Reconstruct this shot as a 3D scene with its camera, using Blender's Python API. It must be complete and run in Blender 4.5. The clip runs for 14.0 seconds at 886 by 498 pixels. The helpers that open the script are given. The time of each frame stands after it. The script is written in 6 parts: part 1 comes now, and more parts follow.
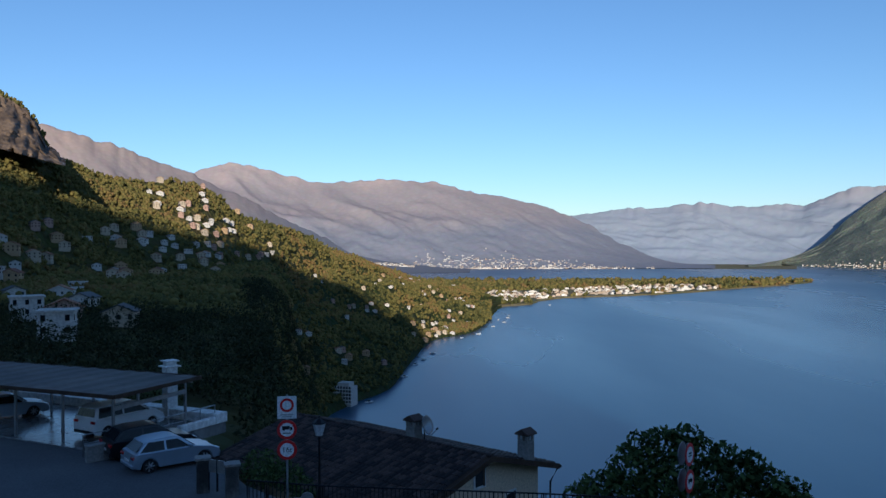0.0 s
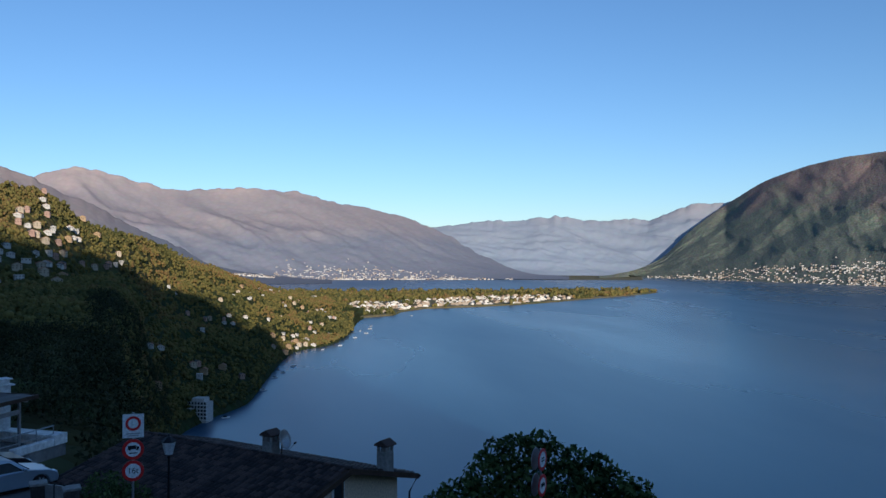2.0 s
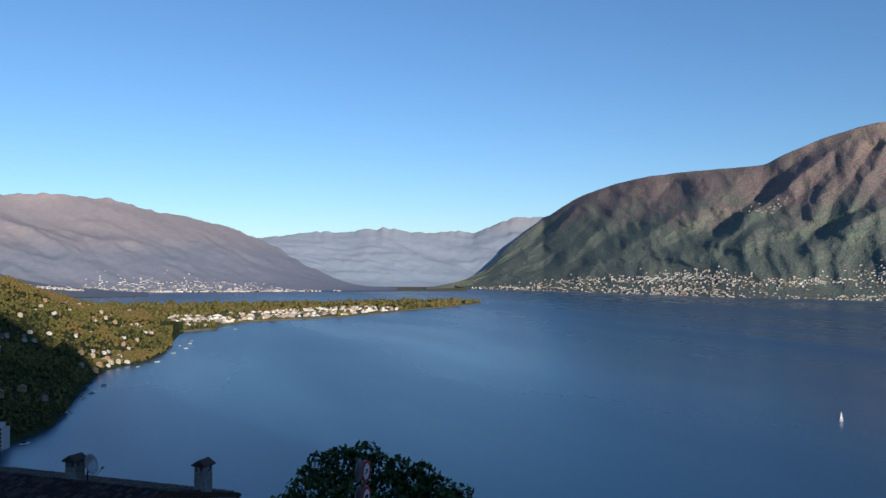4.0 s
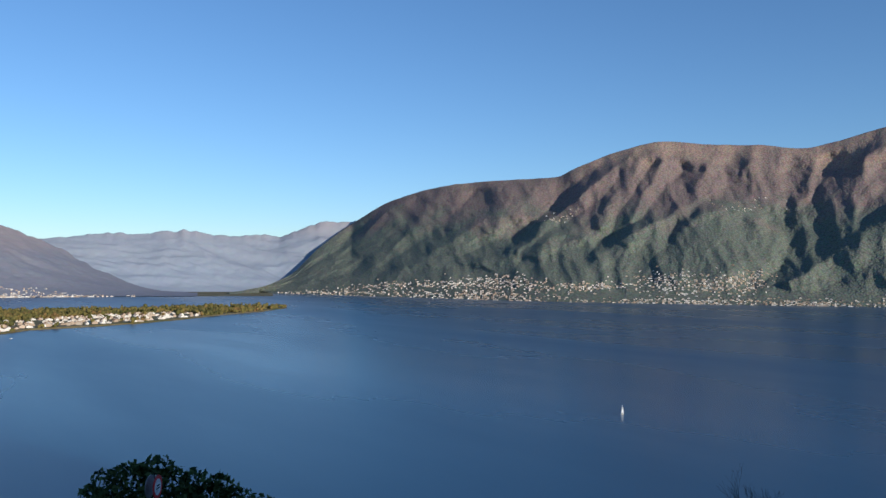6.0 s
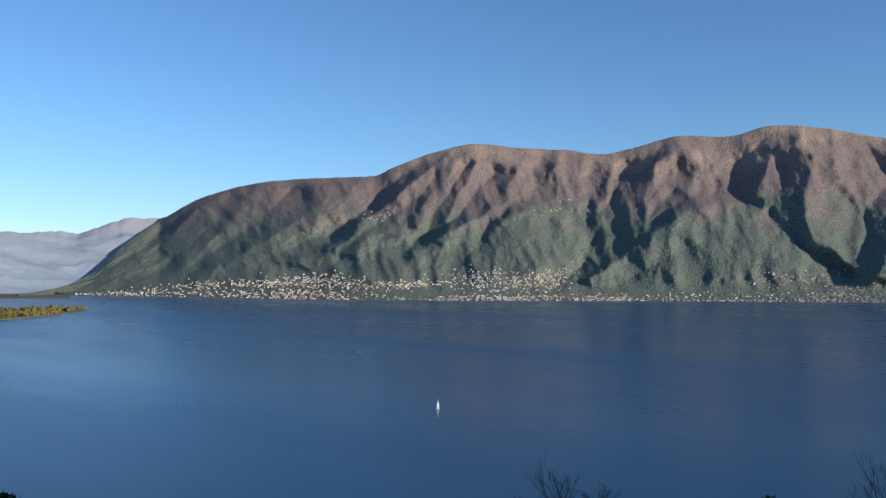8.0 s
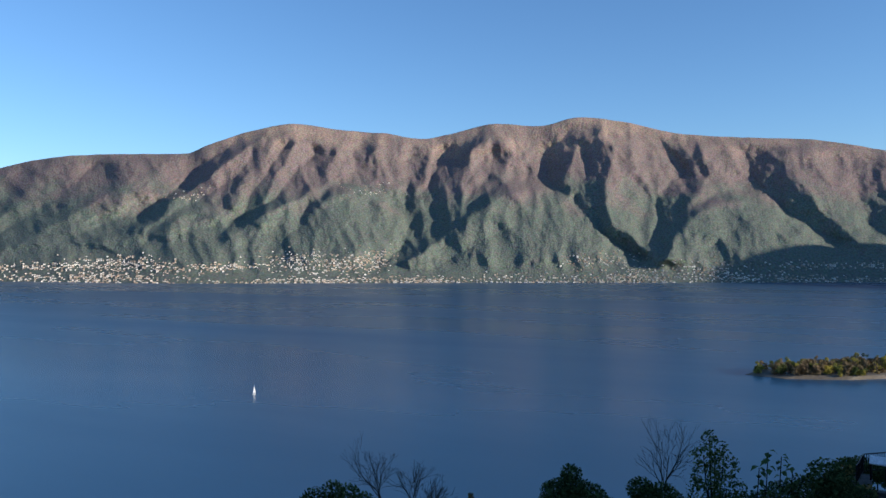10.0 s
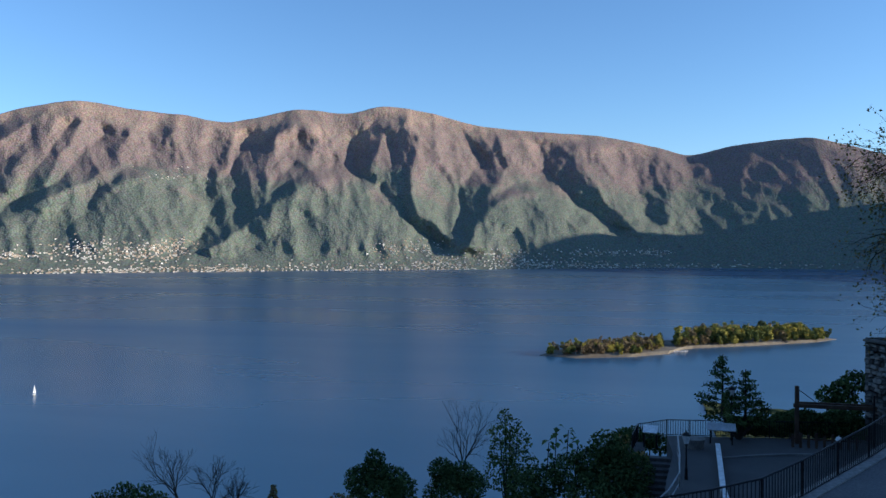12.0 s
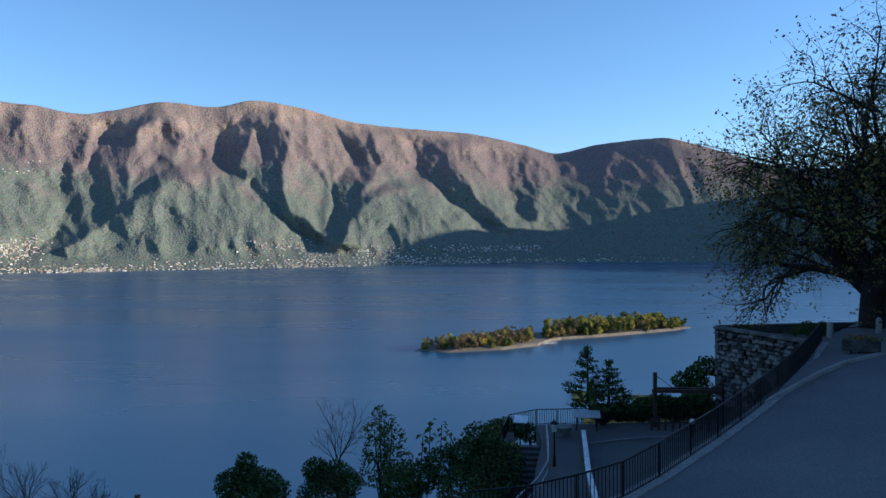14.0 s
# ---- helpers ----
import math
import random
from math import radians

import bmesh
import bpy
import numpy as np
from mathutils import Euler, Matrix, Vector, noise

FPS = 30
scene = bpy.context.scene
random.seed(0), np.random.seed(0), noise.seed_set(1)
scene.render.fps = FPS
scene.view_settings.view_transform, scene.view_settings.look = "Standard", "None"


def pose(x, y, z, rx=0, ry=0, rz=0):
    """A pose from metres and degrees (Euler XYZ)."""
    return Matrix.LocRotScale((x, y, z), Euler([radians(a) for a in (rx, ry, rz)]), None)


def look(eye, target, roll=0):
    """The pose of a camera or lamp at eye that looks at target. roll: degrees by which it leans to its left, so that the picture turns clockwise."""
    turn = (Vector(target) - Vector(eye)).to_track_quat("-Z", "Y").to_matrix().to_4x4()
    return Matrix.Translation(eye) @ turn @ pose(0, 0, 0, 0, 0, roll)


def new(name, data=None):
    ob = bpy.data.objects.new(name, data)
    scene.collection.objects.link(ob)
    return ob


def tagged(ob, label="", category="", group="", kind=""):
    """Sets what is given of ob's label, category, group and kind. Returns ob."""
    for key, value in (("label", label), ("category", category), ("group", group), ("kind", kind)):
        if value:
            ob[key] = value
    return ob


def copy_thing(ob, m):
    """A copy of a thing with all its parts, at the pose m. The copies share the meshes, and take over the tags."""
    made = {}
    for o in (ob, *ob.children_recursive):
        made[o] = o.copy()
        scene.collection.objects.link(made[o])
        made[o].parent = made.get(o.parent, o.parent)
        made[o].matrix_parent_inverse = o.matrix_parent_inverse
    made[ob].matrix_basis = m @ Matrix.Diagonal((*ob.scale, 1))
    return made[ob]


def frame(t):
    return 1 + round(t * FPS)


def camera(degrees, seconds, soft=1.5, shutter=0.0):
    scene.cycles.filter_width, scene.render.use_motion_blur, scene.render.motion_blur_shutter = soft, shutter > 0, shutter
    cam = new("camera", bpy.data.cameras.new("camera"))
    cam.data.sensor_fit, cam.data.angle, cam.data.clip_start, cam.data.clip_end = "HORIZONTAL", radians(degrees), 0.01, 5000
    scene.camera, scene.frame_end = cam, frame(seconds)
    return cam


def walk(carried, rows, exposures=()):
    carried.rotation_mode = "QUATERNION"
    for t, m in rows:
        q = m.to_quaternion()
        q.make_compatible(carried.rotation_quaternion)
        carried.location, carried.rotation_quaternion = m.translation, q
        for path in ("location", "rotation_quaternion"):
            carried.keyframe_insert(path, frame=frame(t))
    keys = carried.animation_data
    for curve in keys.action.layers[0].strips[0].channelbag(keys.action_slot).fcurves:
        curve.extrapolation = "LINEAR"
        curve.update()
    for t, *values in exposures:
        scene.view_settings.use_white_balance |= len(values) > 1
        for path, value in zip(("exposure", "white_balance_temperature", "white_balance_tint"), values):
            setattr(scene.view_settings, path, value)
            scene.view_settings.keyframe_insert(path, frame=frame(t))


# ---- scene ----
# ---- camera: a person turning on the spot, arms half a metre out ----
LENS, ARM, TILT = 58.3, 0.5, -0.5
TURNS = [
    (0.0, 0.0, 0.33, 0.26), (0.5, -2.0, 0.59, 0.19), (1.0, -4.58, 0.82, 0.16), (1.5, -7.34, 0.94, 0.11), (2.0, -9.89, 1.1, -0.05),
    (4.5, -25.48, 2.03, 0.0), (5.0, -28.79, 2.04, -0.02), (5.5, -32.66, 2.09, -0.21), (6.0, -36.06, 2.32, -0.28),
    (6.5, -39.46, 2.5, -0.28), (7.0, -42.97, 2.41, -0.17), (7.5, -46.01, 2.28, 0.06), (8.0, -49.12, 2.23, 0.04),
    (10.5, -65.39, 0.5, -0.01), (11.0, -68.86, 0.09, 0.03), (11.5, -72.71, 0.01, -0.05), (12.0, -75.97, 0.12, -0.08),
    (12.5, -79.24, 0.18, -0.12), (13.0, -82.05, 0.06, 0.06), (13.5, -83.87, -0.03, 0.28), (14.0, -85.03, -0.15, 0.37),
]
cam = camera(LENS, 14.0)
EXPOSURES = ((0.0, 0.24), (2.0, 0.2), (5.0, 0.2), (7.5, 0.3), (11.0, 0.72), (14.0, 0.9))   # the phone brightens as it turns from the bright side
walk(cam, [(t, pose(ARM * math.sin(-radians(yaw)), ARM * (math.cos(radians(yaw)) - 1), 0, 90 + pitch + TILT, roll, yaw))
           for t, yaw, pitch, roll in TURNS], exposures=[(t, e, 5350, 10) for t, e in EXPOSURES])

# ---- light: a low autumn sun behind the hill, clear sky ----
SUN_AZ, SUN_EL = 174.0, 14.0     # clockwise from +y
world = bpy.data.worlds.new("world")
scene.world = world
world.use_nodes = True
wn = world.node_tree
sky = wn.nodes.new("ShaderNodeTexSky")
sky.sky_type = "NISHITA"
sky.sun_disc = False
sky.sun_elevation = radians(SUN_EL)
sky.sun_rotation = radians(SUN_AZ)
sky.altitude = 350
sky.air_density, sky.dust_density, sky.ozone_density = 1.0, 0.2, 3.0
wn.links.new(sky.outputs[0], wn.nodes["Background"].inputs[0])
wn.nodes["Background"].inputs[1].default_value = 0.105
sun_data = bpy.data.lights.new("sun", "SUN")
sun_data.energy, sun_data.angle, sun_data.color = 4.3, radians(0.5), (1.0, 0.80, 0.56)
sun = new("sun", sun_data)
sun_way = Vector((math.sin(radians(SUN_AZ)) * math.cos(radians(SUN_EL)), math.cos(radians(SUN_AZ)) * math.cos(radians(SUN_EL)), math.sin(radians(SUN_EL))))
sun.matrix_world = look(tuple(sun_way * 300), (0, 0, 0))

# ---- materials ----
def mat(name, cols, scale=1.0, rough=0.8, metal=0.0, bump=0.3, fine=8.0, vary="", amount=0.25, spec=0.3, dist=0.05, emit=None, grain=(0.75, 1.2)):
    """Noise-mixed colours at two scales with relief; vary: 'object' or 'island' shifts the brightness piece by piece."""
    m = bpy.data.materials.new(name)
    m.use_nodes = True
    nt, nd, ln = m.node_tree, m.node_tree.nodes, m.node_tree.links
    bs = nd["Principled BSDF"]
    tc = nd.new("ShaderNodeTexCoord")
    n1 = nd.new("ShaderNodeTexNoise"); n1.inputs["Scale"].default_value = scale; n1.inputs["Detail"].default_value = 6
    n2 = nd.new("ShaderNodeTexNoise"); n2.inputs["Scale"].default_value = scale * fine; n2.inputs["Detail"].default_value = 4
    ln.new(tc.outputs["Object"], n1.inputs["Vector"]); ln.new(tc.outputs["Object"], n2.inputs["Vector"])
    rp = nd.new("ShaderNodeValToRGB")
    els = rp.color_ramp.elements
    while len(els) < len(cols):
        els.new(0.5)
    for i, c in enumerate(cols):
        els[i].position = 0.3 + 0.4 * i / max(1, len(cols) - 1)
        els[i].color = (*c, 1)
    fac = n1.outputs["Fac"]
    if vary:
        src = nd.new("ShaderNodeObjectInfo").outputs["Random"] if vary == "object" else nd.new("ShaderNodeNewGeometry").outputs["Random Per Island"]
        mx = nd.new("ShaderNodeMath"); mx.operation = "MULTIPLY_ADD"
        ln.new(src, mx.inputs[0]); mx.inputs[1].default_value = amount * 2; mx.inputs[2].default_value = -amount
        ad = nd.new("ShaderNodeMath"); ad.operation = "ADD"
        ln.new(fac, ad.inputs[0]); ln.new(mx.outputs[0], ad.inputs[1])
        fac = ad.outputs[0]
    ln.new(fac, rp.inputs["Fac"])
    mr = nd.new("ShaderNodeMapRange")
    mr.inputs["From Min"].default_value, mr.inputs["From Max"].default_value = 0.3, 0.7
    mr.inputs["To Min"].default_value, mr.inputs["To Max"].default_value = grain
    ln.new(n2.outputs["Fac"], mr.inputs["Value"])
    mu = nd.new("ShaderNodeMix"); mu.data_type = "RGBA"; mu.blend_type = "MULTIPLY"; mu.inputs["Factor"].default_value = 1.0
    ln.new(rp.outputs["Color"], mu.inputs[6]); ln.new(mr.outputs[0], mu.inputs[7])
    ln.new(mu.outputs[2], bs.inputs["Base Color"])
    bs.inputs["Roughness"].default_value, bs.inputs["Metallic"].default_value = rough, metal
    bs.inputs["Specular IOR Level"].default_value = spec
    if bump:
        bp = nd.new("ShaderNodeBump"); bp.inputs["Strength"].default_value = bump; bp.inputs["Distance"].default_value = dist
        ln.new(n2.outputs["Fac"], bp.inputs["Height"]); ln.new(bp.outputs[0], bs.inputs["Normal"])
    if emit:
        bs.inputs["Emission Color"].default_value = (*emit[:3], 1)
        bs.inputs["Emission Strength"].default_value = emit[3]
    return m


def zoned(name, low, mid, high, z0, z1, blend, scale, tree, bump, speck=(1.15, 0.78), cut=0.1):
    """Slopes: three vegetation zones by height with ragged borders, speckled in cells of `tree` metres that darken
    towards their edges.
    """
    m = bpy.data.materials.new(name)
    m.use_nodes = True
    nd, ln = m.node_tree.nodes, m.node_tree.links
    bs = nd["Principled BSDF"]
    geo = nd.new("ShaderNodeNewGeometry")
    sep = nd.new("ShaderNodeSeparateXYZ"); ln.new(geo.outputs["Position"], sep.inputs[0])
    n1 = nd.new("ShaderNodeTexNoise"); n1.inputs["Scale"].default_value = scale; n1.inputs["Detail"].default_value = 7
    ln.new(geo.outputs["Position"], n1.inputs["Vector"])
    ma = nd.new("ShaderNodeMath"); ma.operation = "MULTIPLY_ADD"
    ln.new(n1.outputs["Fac"], ma.inputs[0]); ma.inputs[1].default_value = blend * 2; ln.new(sep.outputs[2], ma.inputs[2])
    mr = nd.new("ShaderNodeMapRange")
    mr.inputs["From Min"].default_value, mr.inputs["From Max"].default_value = z0 + blend, z1 + blend
    ln.new(ma.outputs[0], mr.inputs["Value"])
    rp = nd.new("ShaderNodeValToRGB")
    els = rp.color_ramp.elements
    els.new(0.5); els.new(0.8)
    for e, p, c in zip(els, (0.22, 0.46, 0.68, 1.0), (low, mid, mid, high)):
        e.position, e.color = p, (*c, 1)
    ln.new(mr.outputs[0], rp.inputs["Fac"])
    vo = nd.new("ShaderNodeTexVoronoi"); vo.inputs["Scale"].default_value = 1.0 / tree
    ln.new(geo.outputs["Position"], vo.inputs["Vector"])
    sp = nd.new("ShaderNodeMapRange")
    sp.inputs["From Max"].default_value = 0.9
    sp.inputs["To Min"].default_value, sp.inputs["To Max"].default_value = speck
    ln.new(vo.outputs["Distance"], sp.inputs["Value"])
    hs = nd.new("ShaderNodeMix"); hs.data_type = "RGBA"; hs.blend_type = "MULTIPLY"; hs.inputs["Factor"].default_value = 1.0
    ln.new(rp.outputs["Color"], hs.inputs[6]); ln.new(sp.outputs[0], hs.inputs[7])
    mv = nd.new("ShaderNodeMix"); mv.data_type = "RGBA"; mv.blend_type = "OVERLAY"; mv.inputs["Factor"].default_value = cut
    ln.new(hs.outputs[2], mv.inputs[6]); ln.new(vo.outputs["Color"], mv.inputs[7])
    ln.new(mv.outputs[2], bs.inputs["Base Color"])
    bs.inputs["Roughness"].default_value = 0.95
    bs.inputs["Specular IOR Level"].default_value = 0.05
    iv = nd.new("ShaderNodeMath"); iv.operation = "SUBTRACT"; iv.inputs[0].default_value = 1.0
    ln.new(vo.outputs["Distance"], iv.inputs[1])
    bp = nd.new("ShaderNodeBump"); bp.inputs["Strength"].default_value = bump; bp.inputs["Distance"].default_value = tree * 0.5
    ln.new(iv.outputs[0], bp.inputs["Height"]); ln.new(bp.outputs[0], bs.inputs["Normal"])
    return m


def water_mat():
    m = bpy.data.materials.new("lake_water")
    m.use_nodes = True
    nd, ln = m.node_tree.nodes, m.node_tree.links
    bs = nd["Principled BSDF"]
    tc = nd.new("ShaderNodeTexCoord")
    mp = nd.new("ShaderNodeMapping"); mp.inputs["Scale"].default_value = (0.004, 0.0009, 1); mp.inputs["Rotation"].default_value = (0, 0, radians(28))
    ln.new(tc.outputs["Object"], mp.inputs["Vector"])
    wind = nd.new("ShaderNodeTexNoise"); wind.inputs["Scale"].default_value = 1.0; wind.inputs["Detail"].default_value = 5
    ln.new(mp.outputs[0], wind.inputs["Vector"])
    rr = nd.new("ShaderNodeMapRange")
    rr.inputs["From Min"].default_value, rr.inputs["From Max"].default_value = 0.35, 0.7
    rr.inputs["To Min"].default_value, rr.inputs["To Max"].default_value = 0.23, 0.36
    ln.new(wind.outputs["Fac"], rr.inputs["Value"])
    ln.new(rr.outputs[0], bs.inputs["Roughness"])
    bs.inputs["Base Color"].default_value = (0.021, 0.072, 0.142, 1)
    bs.inputs["IOR"].default_value = 1.42
    n2 = nd.new("ShaderNodeTexNoise"); n2.inputs["Scale"].default_value = 0.35; n2.inputs["Detail"].default_value = 4
    ln.new(tc.outputs["Object"], n2.inputs["Vector"])
    bp = nd.new("ShaderNodeBump"); bp.inputs["Strength"].default_value = 0.04; bp.inputs["Distance"].default_value = 0.3
    ln.new(n2.outputs["Fac"], bp.inputs["Height"]); ln.new(bp.outputs[0], bs.inputs["Normal"])
    return m


M_WATER = water_mat()
# zone colours greyer and lighter than real forest, with distance haze painted in
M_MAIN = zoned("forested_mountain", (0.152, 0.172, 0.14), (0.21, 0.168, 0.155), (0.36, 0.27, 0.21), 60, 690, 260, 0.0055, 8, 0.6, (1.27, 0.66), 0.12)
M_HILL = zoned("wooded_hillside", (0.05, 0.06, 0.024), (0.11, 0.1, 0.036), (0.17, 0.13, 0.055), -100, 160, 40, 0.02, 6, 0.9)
# the far ranges: base colours paled and blued to stand in for haze
M_RANGE = zoned("haze_tinted_brown_range", (0.2, 0.21, 0.24), (0.27, 0.235, 0.235), (0.36, 0.285, 0.255), -60, 480, 120, 0.003, 22, 0.1, (1.04, 0.95), 0.03)
M_PEAKS = zoned("haze_paled_peaks", (0.25, 0.26, 0.3), (0.32, 0.285, 0.29), (0.5, 0.4, 0.36), -60, 480, 120, 0.003, 26, 0.1, (1.04, 0.95), 0.03)
M_FAR = zoned("haze_tinted_far_range", (0.3, 0.345, 0.41), (0.3, 0.335, 0.39), (0.36, 0.35, 0.37), -60, 300, 80, 0.003, 26, 0.05, (1.02, 0.97), 0.02)
M_GROUND = mat("dark_soil_and_ivy", [(0.03, 0.045, 0.02), (0.06, 0.07, 0.035), (0.08, 0.075, 0.05)], 0.15, bump=0.6, dist=0.3)
M_FLAT = mat("delta_meadow", [(0.10, 0.11, 0.035), (0.16, 0.13, 0.05), (0.2, 0.17, 0.1)], 0.01, bump=0.3)
M_LEAF = mat("autumn_foliage", [(0.042, 0.055, 0.02), (0.11, 0.115, 0.032), (0.235, 0.195, 0.05), (0.25, 0.165, 0.058)], 0.02, vary="island", amount=0.22, bump=0.8, fine=30, dist=0.6, spec=0.1)
M_WOODS = mat("distant_autumn_wood", [(0.068, 0.072, 0.027), (0.122, 0.113, 0.036), (0.178, 0.148, 0.046), (0.2, 0.128, 0.05)], 0.011, vary="island", amount=0.12, bump=0.5, fine=60, dist=0.5, spec=0.05)
M_ROCK = mat("brown_rock", [(0.06, 0.05, 0.045), (0.14, 0.105, 0.08), (0.24, 0.18, 0.13)], 0.03, bump=0.8, fine=7, dist=1.5, spec=0.1)
# leaves for the shaded valley: its shade is put into this darker colour
M_SHADE_LEAF = mat("shade_darkened_foliage", [(0.025, 0.032, 0.016), (0.042, 0.05, 0.022), (0.065, 0.066, 0.03)], 0.05, vary="island", amount=0.3, bump=0.0, spec=0.1)
M_LEAF_DARK = mat("evergreen_foliage", [(0.034, 0.055, 0.022), (0.066, 0.1, 0.035), (0.105, 0.14, 0.048)], 0.3, vary="island", amount=0.3, bump=0.0, fine=6, spec=0.05, rough=0.9)
M_LEAF_GOLD = mat("golden_foliage", [(0.07, 0.1, 0.03), (0.19, 0.19, 0.045), (0.33, 0.26, 0.055), (0.24, 0.15, 0.08)], 0.1, vary="island", amount=0.35, bump=0.5, fine=8, spec=0.1)
M_BARK = mat("bark", [(0.018, 0.015, 0.012), (0.04, 0.032, 0.026)], 2.0, bump=0.8, fine=6, rough=0.9)
M_ASPHALT = mat("asphalt", [(0.1, 0.1, 0.104), (0.122, 0.121, 0.124), (0.145, 0.143, 0.142)], 0.25, bump=0.25, fine=60, rough=0.85, dist=0.01)
M_PAVE = mat("pale_paving", [(0.16, 0.155, 0.15), (0.22, 0.21, 0.2)], 0.8, bump=0.3, fine=20, dist=0.01)
M_CONCRETE = mat("weathered_concrete", [(0.2, 0.19, 0.18), (0.3, 0.29, 0.27)], 0.7, bump=0.3, fine=12, dist=0.01)
M_STONE = mat("grey_stone", [(0.035, 0.034, 0.033), (0.08, 0.077, 0.072), (0.2, 0.188, 0.17)], 1.5, bump=0.7, fine=9, vary="object", amount=0.35, dist=0.03)
M_MORTAR = mat("dark_mortar", [(0.05, 0.048, 0.045), (0.09, 0.085, 0.08)], 2.0, bump=0.4)
M_ROOFTILE = mat("old_brown_roof_tile", [(0.035, 0.025, 0.022), (0.07, 0.045, 0.038), (0.1, 0.065, 0.05)], 0.9, bump=0.3, fine=10, vary="object", amount=0.25, dist=0.01)
M_PLASTER = mat("cream_plaster", [(0.66, 0.53, 0.38), (0.74, 0.6, 0.44)], 0.5, bump=0.2, fine=25, dist=0.005)
M_WHITE = mat("white_paint", [(0.7, 0.69, 0.66), (0.8, 0.79, 0.77)], 0.6, bump=0.1, rough=0.6, dist=0.005)
M_IRON = mat("black_iron", [(0.015, 0.016, 0.018), (0.03, 0.03, 0.033)], 3.0, bump=0.1, rough=0.5, metal=0.6, dist=0.002)
M_GALV = mat("galvanised_steel", [(0.3, 0.31, 0.32), (0.42, 0.42, 0.43)], 3.0, bump=0.1, rough=0.4, metal=0.8, dist=0.002)
M_WOOD = mat("dark_timber", [(0.05, 0.03, 0.02), (0.09, 0.055, 0.035)], 2.0, bump=0.4, fine=10, dist=0.005)
M_RED = mat("red_sheeting", [(0.55, 0.02, 0.02), (0.62, 0.03, 0.03)], 2.0, bump=0.02, rough=0.4)
M_SIGNWHITE = mat("white_sheeting", [(0.75, 0.75, 0.75), (0.8, 0.8, 0.8)], 2.0, bump=0.02, rough=0.4)
M_BLACK = mat("black_rubber", [(0.012, 0.012, 0.013), (0.022, 0.022, 0.022)], 4.0, bump=0.1, rough=0.8, dist=0.002)
M_GLASS = mat("dark_window_glass", [(0.012, 0.015, 0.018), (0.02, 0.024, 0.028)], 0.5, bump=0.0, rough=0.12, spec=0.25)
M_SAND = mat("pale_beach", [(0.13, 0.11, 0.085), (0.22, 0.19, 0.14)], 0.05, bump=0.2)

